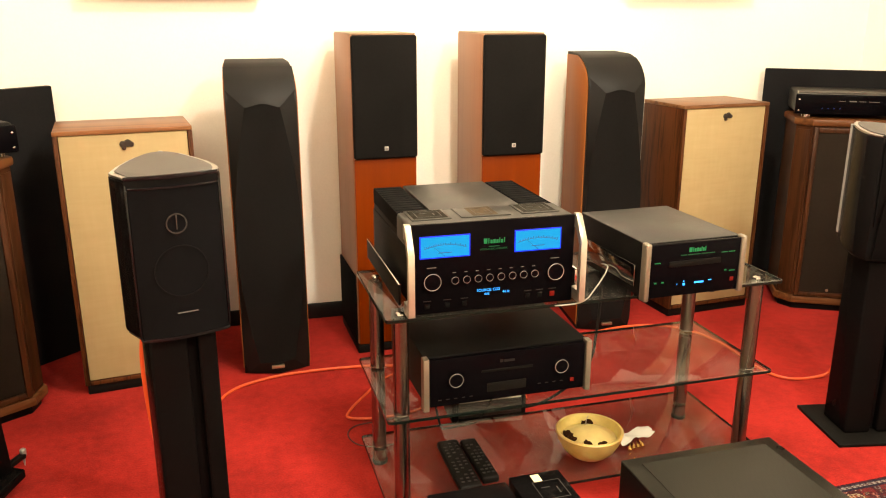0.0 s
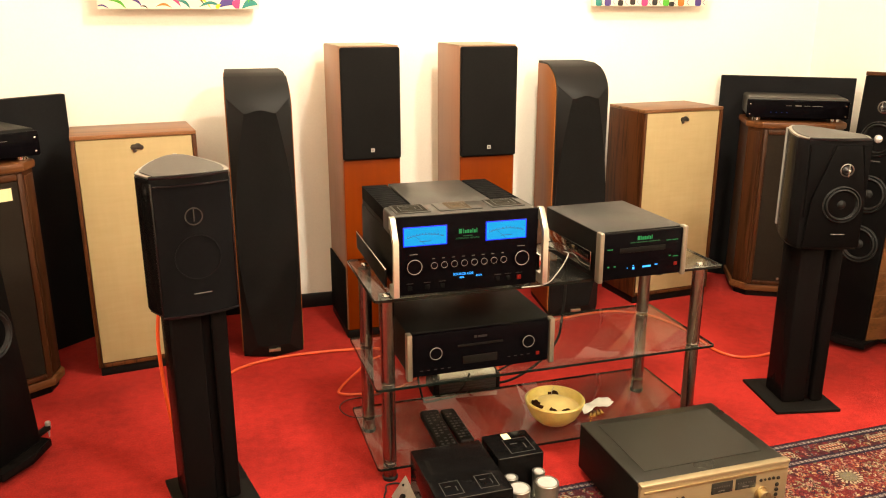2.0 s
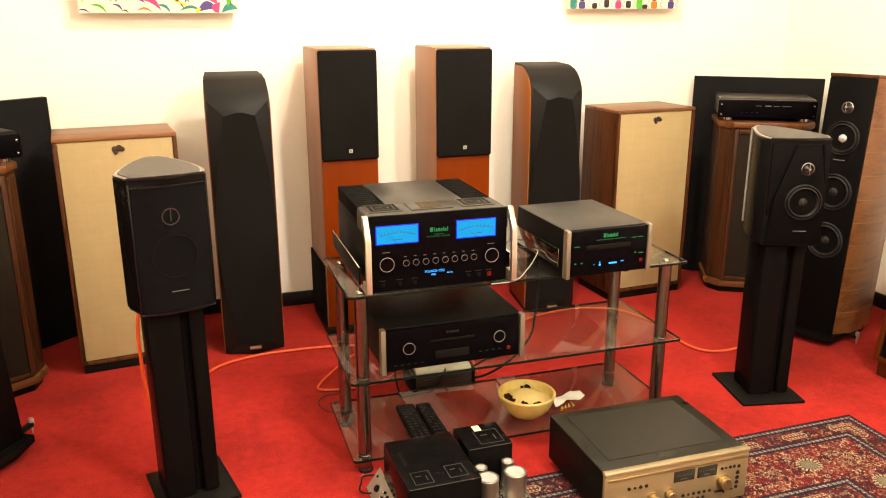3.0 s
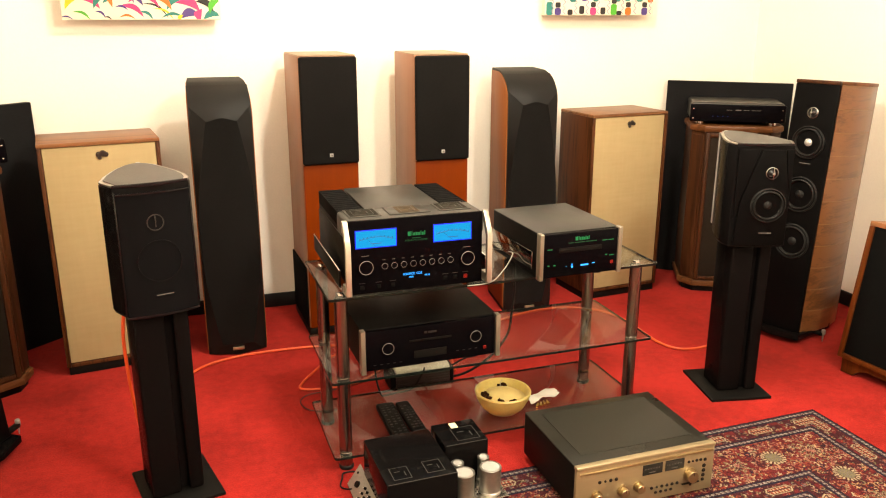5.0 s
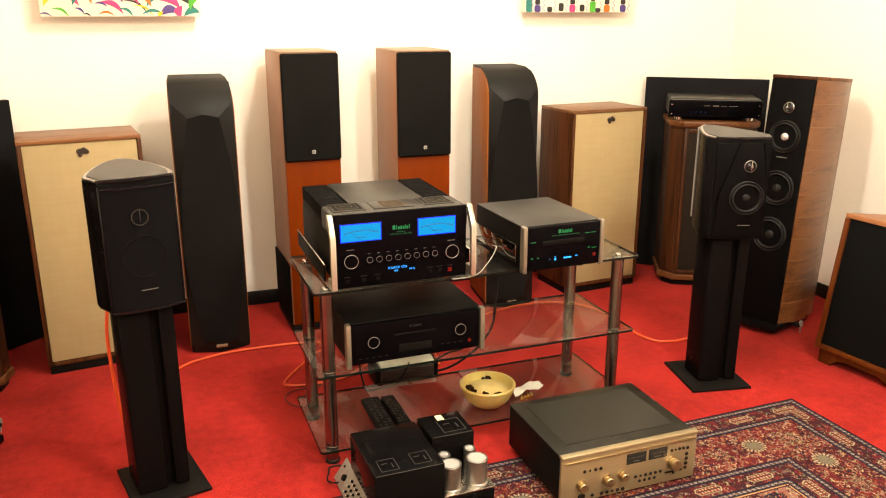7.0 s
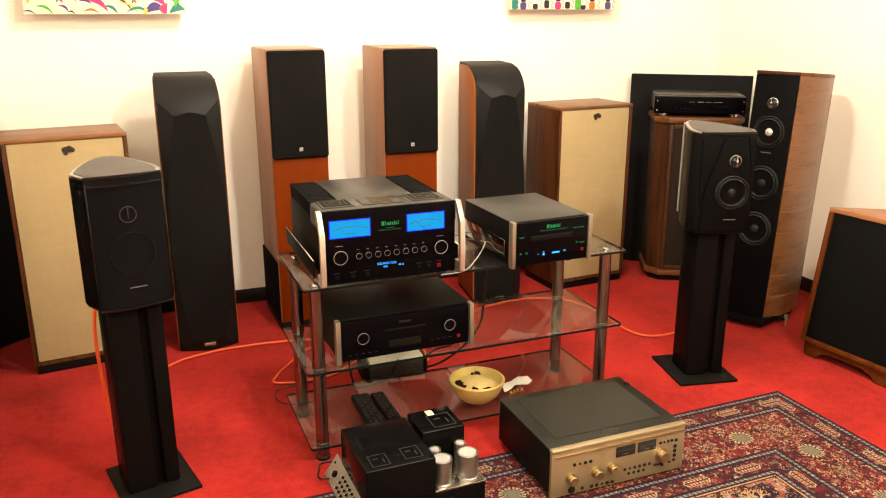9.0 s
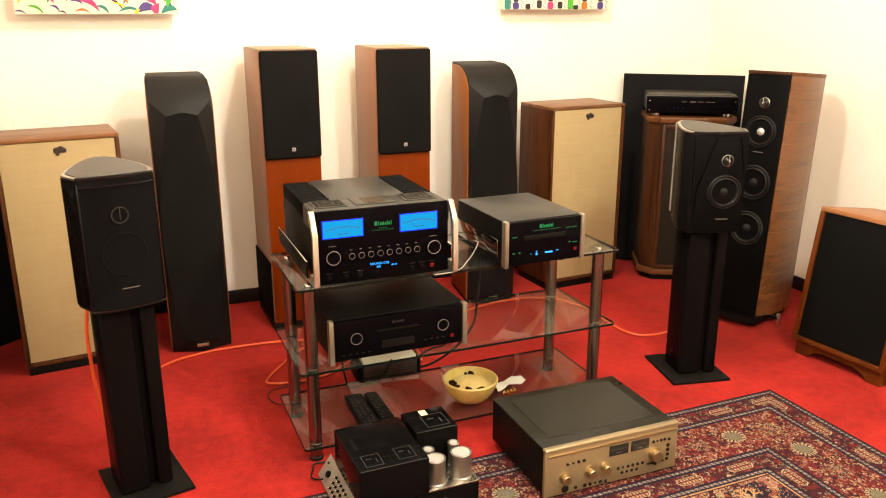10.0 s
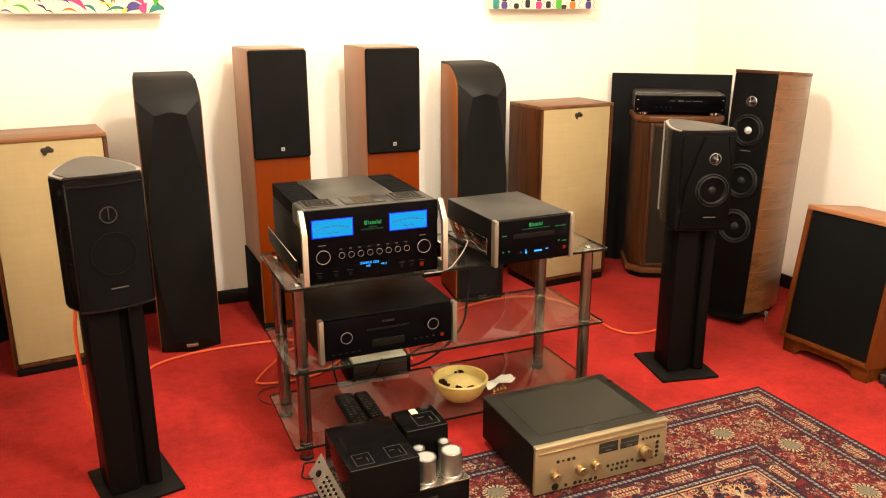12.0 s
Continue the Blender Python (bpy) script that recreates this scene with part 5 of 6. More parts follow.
def tube_amplifier():
    """Chrome chassis with black transformer covers and bare capacitor cans."""
    t = thing("valve_amplifier", 0.385, 1.190, RUG_Z, 1.5, "valve amplifier with black transformer covers and silver cans on the rug", "amplifier")
    part("chassis", box(0.016, 0.337, 0.015, 0.275, 0.012, 0.078, 0.003), PIANO, t)
    deck = part("deck", box(0.014, 0.339, 0.006, 0.278, 0.078, 0.083, 0.0015), DECK, t, "polished steel deck")
    c1 = part("transformer_cover", box(0.000, 0.189, -0.006, 0.232, 0.083, 0.192, 0.004), PIANO, t, "glossy black transformer cover")
    for px, py in ((0.024, 0.010), (0.114, 0.015)):
        frame_on(c1, px, py, 0.048, 0.056, 0.192)
    # pale strip: the highlight on the cover's front top edge, painted on
    part("edge_highlight", box(0.004, 0.186, -0.0064, -0.0045, 0.1905, 0.1922, 0.0004), FRAMEPRINT_GLINT, c1, "painted highlight along the front top edge")
    c2 = part("transformer_cover", box(0.200, 0.326, 0.122, 0.246, 0.083, 0.192, 0.004), PIANO, t, "glossy black transformer cover")
    frame_on(c2, 0.243, 0.138, 0.066, 0.070, 0.192)
    # same painted highlight on the smaller cover
    part("edge_highlight", box(0.204, 0.322, 0.1216, 0.1235, 0.1905, 0.1922, 0.0004), FRAMEPRINT_GLINT, c2, "painted highlight along the front top edge")
    part("sticker", box(0.250, 0.270, 0.209, 0.237, 0.192, 0.1926), PAPER, c2, "small cream paper sticker")
    for px, py, r, z in ((0.224, 0.042, 0.0275, 0.156), (0.300, 0.045, 0.0285, 0.156), (0.229, 0.105, 0.0165, 0.148), (0.304, 0.105, 0.0155, 0.152)):
        can = part("capacitor_can", lathe([(0, 0.083), (r + 0.002, 0.083), (r + 0.002, 0.087), (r, 0.089), (r, z - 0.010), (r + 0.0012, z - 0.009), (r + 0.0012, z - 0.001), (r, z), (r - 0.003, z), (r - 0.004, z - 0.003), (0, z - 0.003)], 32, turn=pose(px, py, 0)), SILVERCAN, t, "bare aluminium capacitor can")
        part("can_top", rod(px, py, z - 0.003, z - 0.0004, r - 0.0042), CANTOP, can)
    holes = bmesh.new()
    for i in range(3):
        for j in range(6):
            rod(0.253 + 0.008 * i, 0.040 + 0.010 * j, 0.0832, 0.0838, 0.0026, holes, 8)
    part("vent_holes", holes, BLACKMETAL, deck)
    part("front_plate", box(0.016, 0.337, 0.008, 0.0145, 0.014, 0.076, 0.001), PIANO, t)
    part("maker_mark", bars([(0.205, 0.245, 0.046, 0.052)], 0.008), DIMPRINT, t)
    for sx, sy in ((0.05, 0.05), (0.305, 0.05), (0.05, 0.24), (0.305, 0.24)):
        part("foot", rod(sx, sy, 0.0, 0.012, 0.014, bevel=0.002), RUBBER, t)
    return t


tube_amplifier()


def control_box():
    """Wedge with a sloping silver switch panel beside the valve amplifier."""
    t = thing("switch_box", 0.3575, 1.276, 0.0, 1.5, "sloping silver switch box with small knobs beside the valve amplifier", "electronics")
    w, hh, L = 0.041, 0.062, 0.248
    lay = Matrix(((1, 0, 0, 0), (0, 0, 1, 0), (0, 1, 0, 0), (0, 0, 0, 1)))
    part("body", prism([(0.0, 0.0), (w, 0.0), (w, hh), (0.0, 0.004)], 0.0, L, turn=lay), BLACKMETAL, t)
    tilt = pose(0.0, 0.0, 0.004, 0, -math.degrees(math.atan2(hh - 0.004, w)), 0)
    wide = math.hypot(w, hh - 0.004)
    f = part("face", box(0.001, wide, 0.001, L - 0.001, 0.0005, 0.003, 0.001, turn=tilt), SWITCHFACE, t, "silver painted face")
    for i in range(3):
        for j in range(6):
            k = part("knob", lathe([(0, 0.011), (0.0030, 0.011), (0.0042, 0.003), (0, 0.003)], 12, turn=tilt @ pose(0.018 + 0.017 * i, 0.030 + 0.022 * j, 0)), BLACKMETAL, f)
            part("knob_tip", lathe([(0, 0.0125), (0.0016, 0.0122), (0.0020, 0.0111), (0, 0.0111)], 8, turn=tilt @ pose(0.018 + 0.017 * i, 0.030 + 0.022 * j, 0)), SILVERPAINT, k)
    part("dial", lathe([(0, 0.010), (0.009, 0.010), (0.010, 0.003), (0, 0.003)], 18, turn=tilt @ pose(0.034, 0.190, 0)), BLACKMETAL, f)
    part("jack", lathe([(0, 0.006), (0.003, 0.006), (0.004, 0.003), (0, 0.003)], 10, turn=tilt @ pose(0.052, 0.226, 0)), BLACKMETAL, f)
    return t


control_box()

# ---- cables ----


def cable(name, points, r, material, label):
    ob = tagged(part(name, tube(points, r), material, None), label, "cable")
    return ob


C = 0.006
cable("mains_cable", [(0.775, 2.16, 0.076), (0.768, 2.12, 0.075), (0.756, 2.08, 0.074), (0.745, 2.056, 0.070), (0.732, 2.052, 0.050), (0.716, 2.050, 0.026), (0.69, 2.045, 0.008), (0.64, 2.042, 0.005), (0.600, 2.036, 0.005), (0.575, 2.030, 0.02), (0.560, 2.04, 0.12), (0.565, 2.02, 0.30), (0.570, 1.99, 0.35)], 0.0035, RUBBER, "black cord hanging over the silver-topped box")
cable("mains_cable", [(0.86, 2.10, 0.05), (0.90, 2.05, 0.10), (0.95, 2.03, 0.12), (0.99, 2.05, 0.17), (0.98, 2.02, 0.24), (0.955, 2.00, 0.30)], 0.0035, RUBBER, "black cord looping behind the rack")
cable("mains_cable", [(0.50, 2.165, 0.004), (0.44, 2.140, 0.004), (0.373, 2.134, 0.004), (0.325, 2.123, 0.004), (0.299, 2.084, 0.004), (0.306, 2.033, 0.004), (0.335, 1.999, 0.004), (0.39, 1.985, 0.004), (0.46, 2.00, 0.004)], 0.0018, BROWNCORD, "thin dark cord curling on the carpet by the rack")
cable("speaker_cable", [(-0.150, 1.86, 0.60), (-0.205, 1.895, 0.54), (-0.235, 1.905, 0.42), (-0.236, 1.91, 0.27), (-0.226, 1.93, 0.11), (-0.219, 1.975, 0.03), (-0.202, 2.05, C), (-0.13, 2.26, C), (-0.042, 2.459, C), (0.09, 2.535, C), (0.253, 2.556, C), (0.477, 2.538, C), (0.62, 2.47, C), (0.72, 2.36, C), (0.70, 2.16, C)], 0.0052, ORANGE, "bright orange speaker cable lying on the red carpet")
cable("speaker_cable", [(1.93, 1.90, 0.58), (1.965, 1.96, 0.45), (1.985, 2.0, 0.2), (1.985, 2.03, 0.04), (1.94, 2.045, C), (1.84, 2.057, C), (1.795, 2.13, C), (1.79, 2.25, C), (1.79, 2.40, C), (1.742, 2.545, C), (1.63, 2.63, C), (1.506, 2.645, C), (1.40, 2.63, C), (1.282, 2.59, C), (1.10, 2.48, C), (0.95, 2.35, C), (0.90, 2.15, C)], 0.0052, ORANGE, "bright orange speaker cable lying on the red carpet")
cable("speaker_cable", [(0.70, 2.30, C), (0.60, 2.22, C), (0.52, 2.165, C), (0.40, 2.155, C), (0.318, 2.178, C), (0.33, 2.23, C), (0.40, 2.33, C), (0.47, 2.42, C), (0.56, 2.48, C)], 0.0042, ORANGE, "orange cable loop lying on the red carpet")
cable("signal_cable", [(0.735, 1.572, 0.557), (0.79, 1.574, 0.557), (0.830, 1.598, 0.557), (0.862, 1.632, 0.562), (0.892, 1.655, 0.578), (0.911, 1.662, 0.604), (0.924, 1.70, 0.606), (0.926, 1.85, 0.575)], 0.0018, WHITECABLE, "off-white cable running between the amplifier and the player")
cable("mains_cable", [(1.05, 1.95, 0.60), (1.075, 2.02, 0.52), (1.085, 2.03, 0.38), (1.067, 2.01, 0.27), (1.045, 2.0, 0.19), (0.98, 2.02, 0.10), (0.88, 2.06, 0.03), (0.78, 2.15, 0.005)], 0.0045, RUBBER, "black mains cable hanging behind the rack")
cable("mains_cable", [(0.395, 1.575, 0.004), (0.375, 1.586, 0.004), (0.350, 1.583, 0.004), (0.341, 1.555, 0.004), (0.331, 1.530, 0.004), (0.331, 1.512, 0.004), (0.341, 1.490, 0.01), (0.352, 1.474, 0.018)], 0.0025, RUBBER, "thin black cable looping behind the valve amplifier")


def plug_pack():
    t = thing("plug_pack", 2.42, 1.285, 0.0, 20, "small grey plug with a black cord on the carpet", "plug")
    part("body", box(0, 0.090, 0, 0.050, 0.0, 0.038, 0.006, seg=3), GREYTOP, t)
    part("cord", tube([(0.002, 0.025, 0.018), (-0.030, 0.010, 0.006), (-0.045, -0.040, 0.004), (0.02, -0.090, 0.004), (0.14, -0.10, 0.004)], 0.004), RUBBER, t, "black cord")
    return t


plug_pack()

# ---- pictures ----


CANVAS = surface("cream_canvas", (0.80, 0.72, 0.58), rough=0.75, vary=0.05, bump=0.15, grain=400)
PAINTS = [surface("paint_" + n, c, rough=0.6, vary=0.1, bump=0.1) for n, c in (("teal", (0.01, 0.17, 0.14)), ("yellow", (0.70, 0.48, 0.01)), ("magenta", (0.62, 0.03, 0.14)), ("orange", (0.75, 0.13, 0.01)), ("violet", (0.055, 0.03, 0.17)), ("green", (0.06, 0.34, 0.02)))]
INK = surface("paint_black", (0.012, 0.010, 0.009), rough=0.6, bump=0.1)


SQUIGGLE = surface("paint_grey_violet", (0.22, 0.20, 0.30), rough=0.6, bump=0.1)


def leaf(c, x, z, long, wide, turn_by, material):
    """A pointed, slightly bent paint stroke on the front of a canvas."""
    n = 7
    top = [(long * (k / n - 0.5), wide * math.sin(math.pi * k / n) ** 0.8 + 0.18 * long * math.sin(math.pi * k / n)) for k in range(n + 1)]
    low = [(long * (k / n - 0.5), -wide * 0.5 * math.sin(math.pi * k / n) + 0.18 * long * math.sin(math.pi * k / n)) for k in range(n - 1, 0, -1)]
    bm = prism((top + low)[::-1], 0.0, 0.0008 + 0.00003 * len(c.children), turn=pose(x, 0.0, z, 90, 0, 0) @ pose(0, 0, 0, 0, 0, turn_by))
    for v in bm.verts:
        v.co.x, v.co.z = min(max(v.co.x, 0.002), 0.588), max(v.co.z, 0.002)
    part("paint_stroke", bm, material, c)


def blob(c, x, z, w, h, material, proud=0.0012):
    part("paint_stroke", prism(rounded(-w, w, -h, h, min(w, h) * 0.6, 3), 0.0, proud, turn=pose(x, 0.0, z, 90, 0, 0)), material, c)


TEAL, YELLOW, MAGENTA, TANGERINE, VIOLET, LEAFGREEN = PAINTS


def picture(x0, x1, z0, z1, swirls):
    W, H = x1 - x0, z1 - z0
    t = thing("wall_picture", x0, 3.008, z0, 0, "unframed canvas with bright swirling leaf strokes on the white wall" if swirls else "unframed cream canvas with rows of bright coloured shapes", "picture", "canvases on the wall")
    c = part("canvas", box(0, W, 0.0, 0.040, 0.0, H, 0.003), CANVAS, t)
    for px in (0.08, W - 0.12):
        part("wall_batten", box(px, px + 0.04, 0.0405, 0.0865, H - 0.16, H - 0.06), CANVAS, t)
    rnd = random.Random(11)
    if swirls:
        for u, z, long, wide, turn_by, m in ((0.03, 0.004, 0.05, 0.004, -12, VIOLET), (0.12, 0.014, 0.07, 0.007, -28, LEAFGREEN), (0.235, 0.020, 0.045, 0.006, -35, VIOLET), (0.28, 0.005, 0.03, 0.004, -20, INK), (0.40, 0.006, 0.06, 0.006, -5, TANGERINE), (0.43, 0.030, 0.10, 0.014, -26, MAGENTA), (0.37, 0.042, 0.05, 0.006, -15, VIOLET), (0.52, 0.015, 0.06, 0.008, -32, TEAL), (0.58, 0.034, 0.11, 0.006, -30, INK), (0.63, 0.020, 0.09, 0.005, -30, YELLOW), (0.69, 0.006, 0.09, 0.008, 0, TEAL)):
            leaf(c, u * W, z, long, wide, turn_by, m)
        for u, z, long, wide, turn_by, m in ((0.80, 0.010, 0.08, 0.022, 8, VIOLET), (0.79, 0.048, 0.10, 0.024, -20, MAGENTA), (0.72, 0.060, 0.09, 0.018, 30, TEAL), (0.875, 0.018, 0.05, 0.020, 80, MAGENTA), (0.945, 0.008, 0.07, 0.018, 12, TEAL), (0.90, 0.050, 0.08, 0.016, -30, INK), (0.745, 0.006, 0.03, 0.010, 60, YELLOW), (0.97, 0.050, 0.07, 0.016, 50, LEAFGREEN), (0.08, 0.062, 0.08, 0.016, 35, YELLOW), (0.17, 0.060, 0.09, 0.018, -25, MAGENTA), (0.25, 0.068, 0.08, 0.016, 40, TEAL), (0.33, 0.070, 0.09, 0.018, 10, TEAL), (0.45, 0.072, 0.08, 0.014, -30, VIOLET), (0.54, 0.066, 0.09, 0.012, -25, MAGENTA), (0.63, 0.060, 0.08, 0.014, -35, TANGERINE)):
            leaf(c, u * W, z, long, wide, turn_by, m)
        for row in range(8):
            for k in range(9):
                leaf(c, W * (k + rnd.uniform(0.3, 0.7)) / 9, 0.085 + row * 0.055 + rnd.uniform(-0.012, 0.012), rnd.uniform(0.05, 0.085), rnd.uniform(0.008, 0.018), rnd.uniform(-50, 30), (PAINTS + [INK])[rnd.randrange(7)])
        return t
    for u, m, h in ((0.035, TEAL, 0.030), (0.11, VIOLET, 0.017), (0.22, None, 0.004), (0.325, None, 0.014), (0.43, MAGENTA, 0.018), (0.52, None, 0.010), (0.62, LEAFGREEN, 0.026), (0.67, None, 0.0), (0.755, TANGERINE, 0.018), (0.91, VIOLET, 0.018)):
        x = u * W
        if m is not None:
            blob(c, x, h, 0.016, h - 0.001, m)
        if u > 0.05:
            blob(c, x, 2 * h + 0.012 if m is not None else h + 0.010, 0.013, 0.012 if m is not None else 0.010 + h * 0.6, INK, 0.0018)
    for u in (0.06, 0.165, 0.27, 0.375, 0.475, 0.57, 0.70, 0.82, 0.965):
        part("paint_stroke", tube([(u * W + 0.006 * (-1) ** k, -0.0004, 0.006 + 0.013 * k) for k in range(6)], 0.0016, 6, 4), SQUIGGLE, c)
    for row in range(8):
        for k in range(10):
            x, z = W * (k + 0.5) / 10 + rnd.uniform(-0.008, 0.008), 0.082 + row * 0.056 + rnd.uniform(-0.006, 0.006)
            blob(c, x, z, rnd.uniform(0.013, 0.018), rnd.uniform(0.014, 0.020), PAINTS[rnd.randrange(6)])
            if rnd.random() < 0.6:
                blob(c, x, z + 0.026, 0.012, 0.011, INK, 0.0018)
    return t


picture(-0.413, 0.179, 1.291, 1.835, True)
picture(1.630, 2.202, 1.306, 1.835, False)


# ---- the rug ----
def rug():
    yaw, cx, cy = 1.5, 1.974, 1.470
    W, L, step = 1.95, 1.40, 0.0025
    nx, ny = int(W / step), int(L / step)
    dr, db = np.meshgrid(np.arange(nx + 1) * step, np.arange(ny + 1) * step, indexing="ij")
    rng = np.random.RandomState(5)
    red, dark, navy = (0.122, 0.016, 0.018), (0.055, 0.013, 0.016), (0.017, 0.014, 0.026)
    cream, grey, pink, olive, rust = (0.36, 0.285, 0.185), (0.135, 0.115, 0.115), (0.27, 0.120, 0.092), (0.165, 0.145, 0.080), (0.23, 0.048, 0.026)
    ivory, tan = (0.25, 0.215, 0.19), (0.40, 0.235, 0.115)
    col = np.zeros(dr.shape + (3,))
    ex, ey = np.minimum(dr, W - dr), np.minimum(db, L - db)
    d = np.minimum(ex, ey)
    along = np.where(ex < ey, db, dr)
    border, field = (d >= 0.122) & (d < 0.300), d >= 0.414

    def put(mask, c):
        col[mask] = c

    def patch(fx, fy, reach):
        """The part of the pile within reach of a place, and its offsets from it."""
        i0, i1 = max(0, int((fx - reach) / step)), min(nx + 1, int((fx + reach) / step) + 2)
        j0, j1 = max(0, int((fy - reach) / step)), min(ny + 1, int((fy + reach) / step) + 2)
        return slice(i0, i1), slice(j0, j1), dr[i0:i1, j0:j1] - fx, db[i0:i1, j0:j1] - fy

    def grain(n, a, b):
        """Smooth noise on a grid of cells of the size n."""
        g = rng.rand(int(max(W, L) / n) + 4, int(max(W, L) / n) + 4)
        u, v = a / n, b / n
        i, j = u.astype(int), v.astype(int)
        fu, fv = u - i, v - j
        fu, fv = fu * fu * (3 - 2 * fu), fv * fv * (3 - 2 * fv)
        return (g[i, j] * (1 - fu) + g[i + 1, j] * fu) * (1 - fv) + (g[i, j + 1] * (1 - fu) + g[i + 1, j + 1] * fu) * fv

    def curls(inside, count, tints, small, large):
        """Curled vines: open rings with a bud at one end."""
        for _ in range(count):
            fx, fy, rad = rng.rand() * W, rng.rand() * L, rng.uniform(small, large)
            i, j, a, b = patch(fx, fy, rad * 1.7)
            r, ang = np.hypot(a, b), np.arctan2(b, a)
            start, c = rng.uniform(-3.14, 3.14), tints[rng.randint(len(tints))]
            turned = np.mod(ang - start, 6.2832)
            spiral = np.abs(r - rad * (0.55 + 0.12 * turned)) < 0.0016
            sub, ok = col[i, j], inside[i, j]
            sub[spiral & ok & (turned < rng.uniform(2.6, 5.0))] = c
            bud = np.hypot(a - 0.55 * rad * math.cos(start), b - 0.55 * rad * math.sin(start)) < rad * 0.34
            sub[bud & ok] = tints[rng.randint(len(tints))]

    def guard(a, b):
        inside = (d >= a) & (d < b)
        put(inside, navy)
        f = (d - a) / (b - a)
        twist = np.mod(along + 0.40 * (d - a), 0.0165)
        rope = inside & (f > 0.34) & (f < 0.68)
        put(rope, dark)
        put(rope & (twist < 0.0085) & (rng.rand(*dr.shape) > 0.18), ivory)
        put(rope & (twist > 0.0125), grey)
        put(inside & ((f < 0.12) | (f > 0.90)) & (rng.rand(*dr.shape) > 0.3), dark)

    def cartouches(a, b, pitch, ground):
        """Long lozenges with a latticed heart, alternating with curled leaves."""
        inside = (d >= a) & (d < b)
        put(inside, ground)
        m, h = (a + b) / 2, (b - a) / 2
        p = np.mod(along, pitch) - pitch / 2
        e = np.maximum(np.abs(p) / (pitch * 0.155) - 0.62 * (1 - np.abs(d - m) / h), np.abs(d - m) / (h * 0.56))
        put(inside & (grain(0.020, dr, db) > 0.58), red)
        curls(inside & (e > 1.10), 14000, [olive, cream, grey, dark, pink, navy, rust, olive, dark], 0.004, 0.008)
        put(inside & (e < 1.08), dark)
        put(inside & (e < 1.0), cream)
        put(inside & (e < 0.82), dark)
        rung = np.mod(p, 0.011) < 0.0050
        put(inside & (e < 0.72), rust)
        put(inside & (e < 0.72) & rung, cream)
        put(inside & (e < 0.72) & (np.abs(d - m) < 0.0022), dark)

    put(d >= 0, dark)
    guard(0.004, 0.034)
    cartouches(0.034, 0.092, 0.185, dark)
    guard(0.092, 0.122)
    put(border, red)
    put(border & (grain(0.045, dr, db) > 0.60), dark)
    curls(border, 24000, [cream, pink, olive, navy, dark, dark, pink, tan, red, red, dark, rust, rust], 0.005, 0.011)
    # large rosettes, and leafy stars between them
    p = np.mod(along + 0.05, 0.270) - 0.135
    off = d - 0.211
    r, ang = np.hypot(p / 1.1, off), np.arctan2(off, p / 1.1)
    petals = np.cos(18 * ang)
    put(border & (r < 0.037 + 0.003 * petals), dark)
    put(border & (r < 0.034 + 0.003 * petals), cream)
    put(border & (r < 0.033) & (r > 0.020) & (petals < -0.35), dark)
    put(border & (r < 0.0245), dark)
    put(border & (r < 0.023), olive)
    put(border & (r < 0.021) & (rng.rand(*dr.shape) < 0.35), grey)
    put(border & (r < 0.020) & (np.abs(np.sin(p * 420)) > 0.92), dark)
    q = np.mod(along + 0.185, 0.270) - 0.135
    r, ang = np.hypot(q, off), np.arctan2(off, q)
    star = 0.026 + 0.014 * np.cos(8 * ang)
    leafy = border & (rng.rand(*dr.shape) > 0.25)
    put(leafy & (r < star), olive)
    put(leafy & (r < star - 0.008), cream)
    put(leafy & (r < star - 0.012), dark)
    put(leafy & (r < 0.009), pink)
    guard(0.300, 0.328)
    cartouches(0.328, 0.386, 0.185, dark)
    guard(0.386, 0.414)
    # the field: panels parted by tan lines, with curls, dark clumps and small trees
    put(field, pink)
    put(field & (grain(0.030, dr, db) > 0.50), dark)
    curls(field, 17000, [tan, cream, pink, navy, tan, rust, olive, pink, dark, cream], 0.006, 0.012)
    px_, py_ = np.mod(dr - 0.414, 0.28), np.mod(db - 0.414, 0.143)
    odd = (np.floor((dr - 0.414) / 0.28) + np.floor((db - 0.414) / 0.143)) % 2 == 0
    clump = grain(0.035, db, dr) > 0.52
    put(field & odd & clump & (rng.rand(*dr.shape) > 0.15), navy)
    put(field & odd & clump & (grain(0.012, dr, db) > 0.74), rust)
    # scalloped medallions in the panels without a tree
    u, w = px_ - 0.14, py_ - 0.0715
    lobe = np.hypot(u / 1.9, w) - 0.052 - 0.006 * np.abs(np.sin(5 * np.arctan2(w, u / 1.9)))
    put(field & ~odd & (np.abs(lobe) < 0.0038), dark)
    put(field & ~odd & (np.abs(lobe) < 0.0024), cream)
    blossom = np.hypot(np.mod(u + 0.03, 0.04) - 0.02, np.mod(w + 0.03, 0.04) - 0.02)
    put(field & ~odd & (lobe < -0.006) & (blossom < 0.011), cream)
    put(field & ~odd & (lobe < -0.006) & (blossom < 0.0085), rust)
    put(field & ~odd & (lobe < -0.006) & (blossom < 0.004), navy)

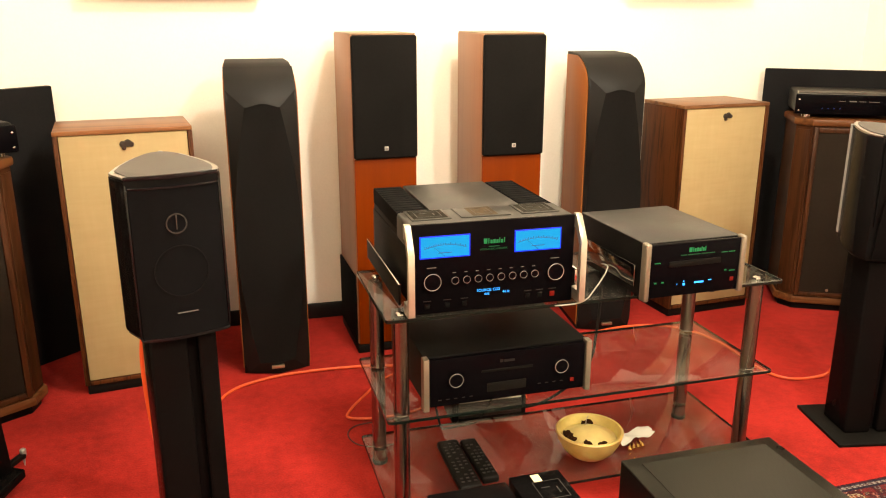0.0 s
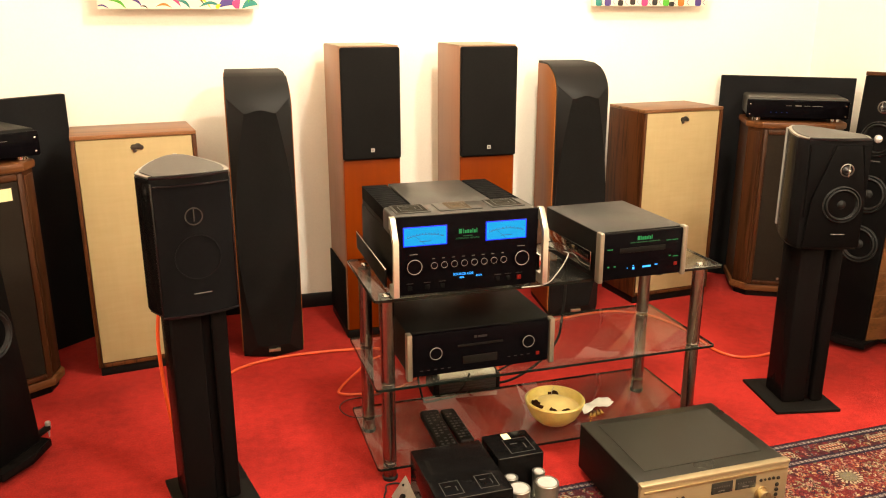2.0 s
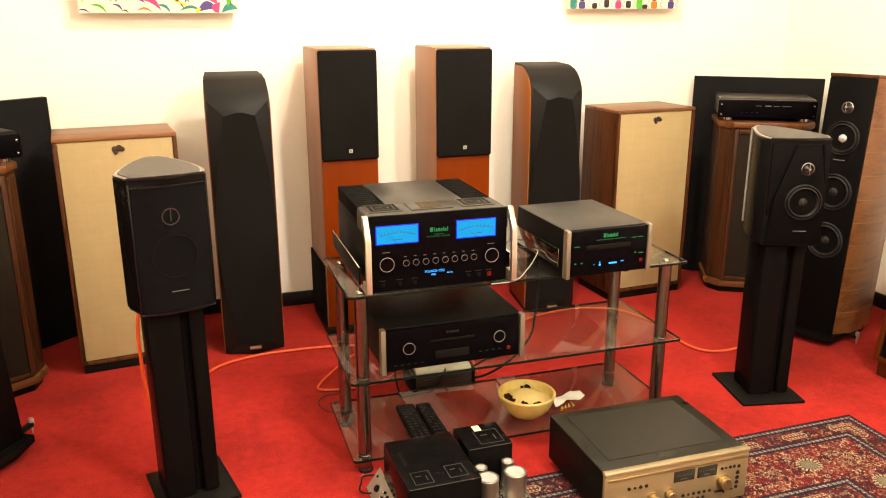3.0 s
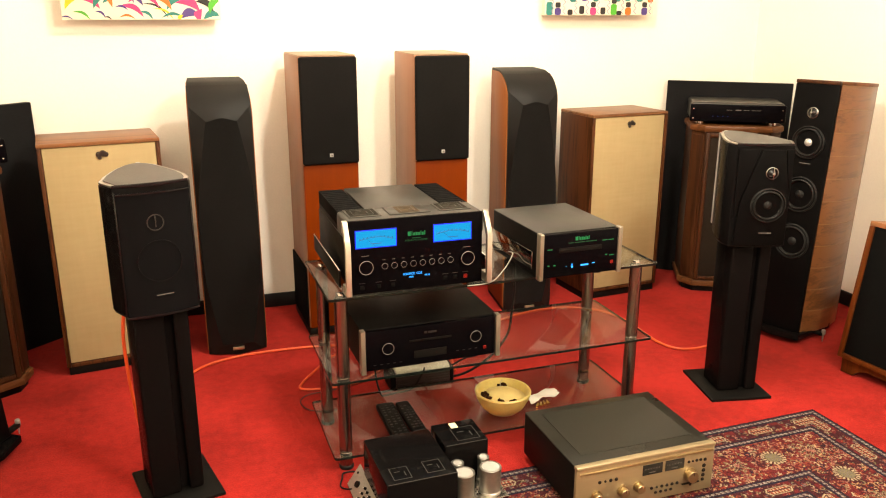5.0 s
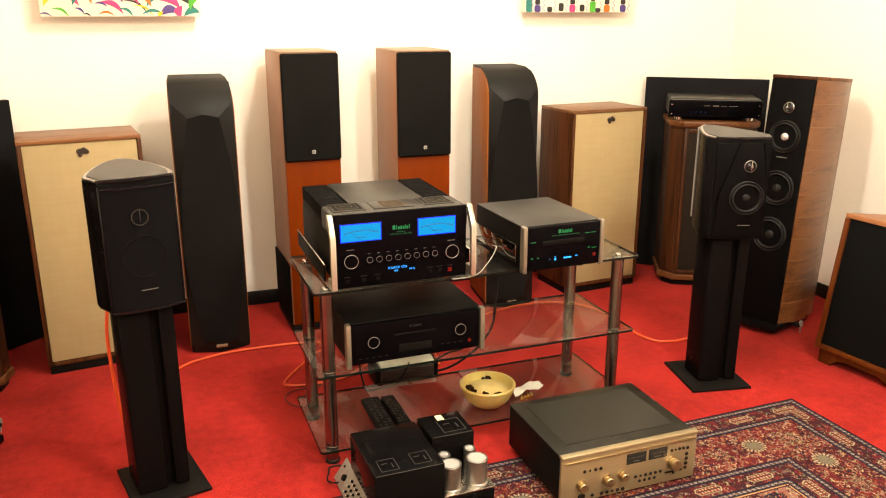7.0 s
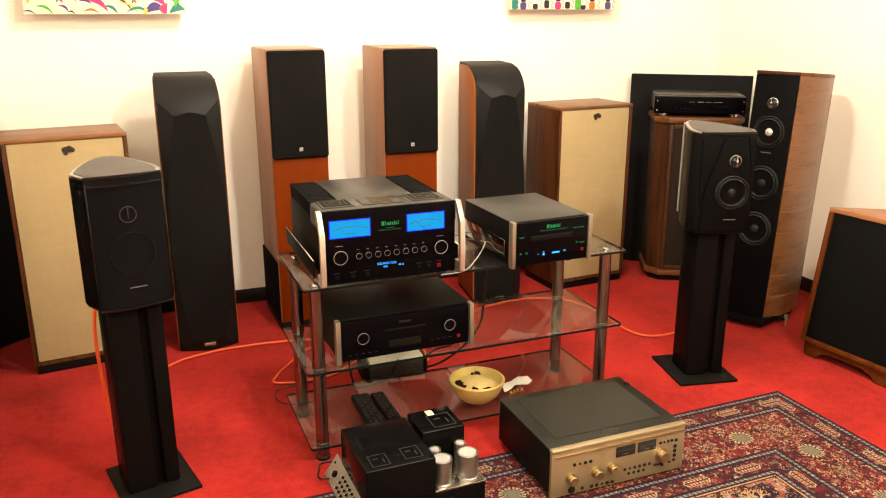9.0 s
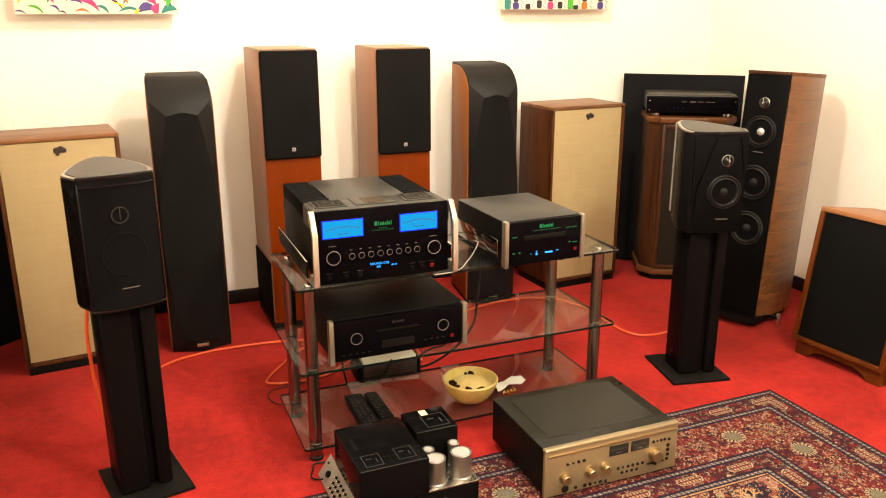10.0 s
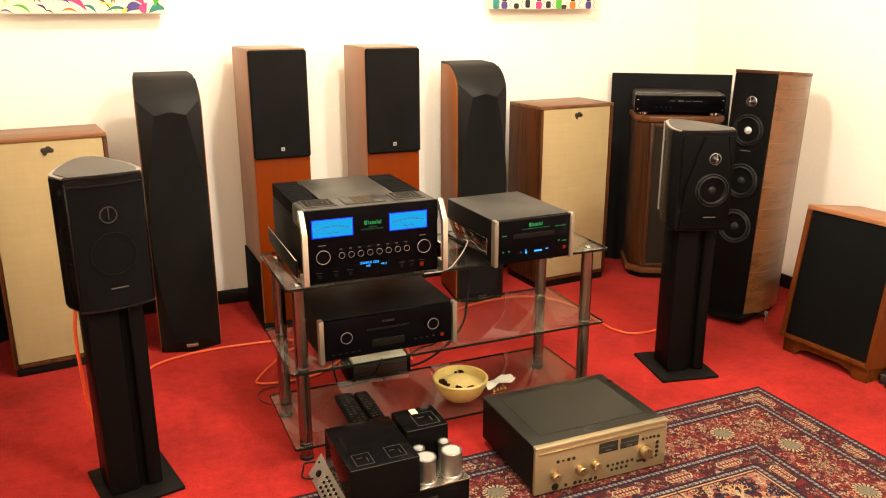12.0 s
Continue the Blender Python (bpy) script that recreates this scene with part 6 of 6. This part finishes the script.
    def branch(x, y, a, long, depth):
        for k in range(int(long / 0.002) + 1):
            a += rng.uniform(-0.07, 0.07)
            x, y = x + 0.002 * math.cos(a), y + 0.002 * math.sin(a)
            i, j, ox, oy = patch(x, y, 0.006)
            near = (np.hypot(ox, oy) < 0.0015 + 0.0007 * depth) & field[i, j]
            col[i, j][near] = tan if depth < 2 else cream
        if depth > 0:
            for turn_by in (-0.7, 0.1, 0.75):
                branch(x, y, a + turn_by + rng.uniform(-0.2, 0.2), long * 0.62, depth - 1)

    for gx in range(4):
        for gy in range(4):
            if (gx + gy) % 2 == 0:
                branch(0.414 + 0.28 * (gx + 0.5), 0.414 + 0.143 * (gy + 0.95), -1.57, 0.046, 3)
    put(field & ((px_ < 0.005) | (py_ < 0.005) | (d < 0.420)), tan)
    put(field & ((np.abs(px_ - 0.008) < 0.002) | (np.abs(py_ - 0.008) < 0.002)), dark)
    col *= 0.72 * (0.75 + 0.50 * rng.rand(*dr.shape))[..., None]
    # mesh: x runs back from the right edge, y from the far edge
    a = radians(yaw)
    hgt = RUG_Z + 0.0012 * (rng.rand(*dr.shape) - 0.5)
    hgt[d < 0.0025] = 0.0015
    vx = cx - dr * math.cos(a) + db * math.sin(a)
    vy = cy - dr * math.sin(a) - db * math.cos(a)
    verts = np.stack([vx, vy, hgt], -1).reshape(-1, 3)
    idx = np.arange((nx + 1) * (ny + 1)).reshape(nx + 1, ny + 1)
    faces = np.stack([idx[:-1, :-1], idx[:-1, 1:], idx[1:, 1:], idx[1:, :-1]], -1).reshape(-1, 4)
    me = bpy.data.meshes.new("persian_rug")
    me.from_pydata(verts.tolist(), [], faces.tolist())
    if me.polygons[0].normal.z < 0:
        me.flip_normals()
    at = me.attributes.new("pile", "FLOAT_COLOR", "POINT")
    at.data.foreach_set("color", np.concatenate([col.reshape(-1, 3), np.ones((col.size // 3, 1))], 1).astype(np.float32).ravel())
    m, t, b = nodes_of("wool_pile")
    n = t.nodes.new("ShaderNodeAttribute")
    n.attribute_name = "pile"
    t.links.new(n.outputs["Color"], b.inputs["Base Color"])
    b.inputs["Roughness"].default_value = 0.95
    b.inputs["Specular IOR Level"].default_value = 0.1
    me.materials.append(m)
    ob = new("persian_rug", me)
    return tagged(ob, "Persian rug in dark red, cream and navy with patterned borders", "rug")


rug()
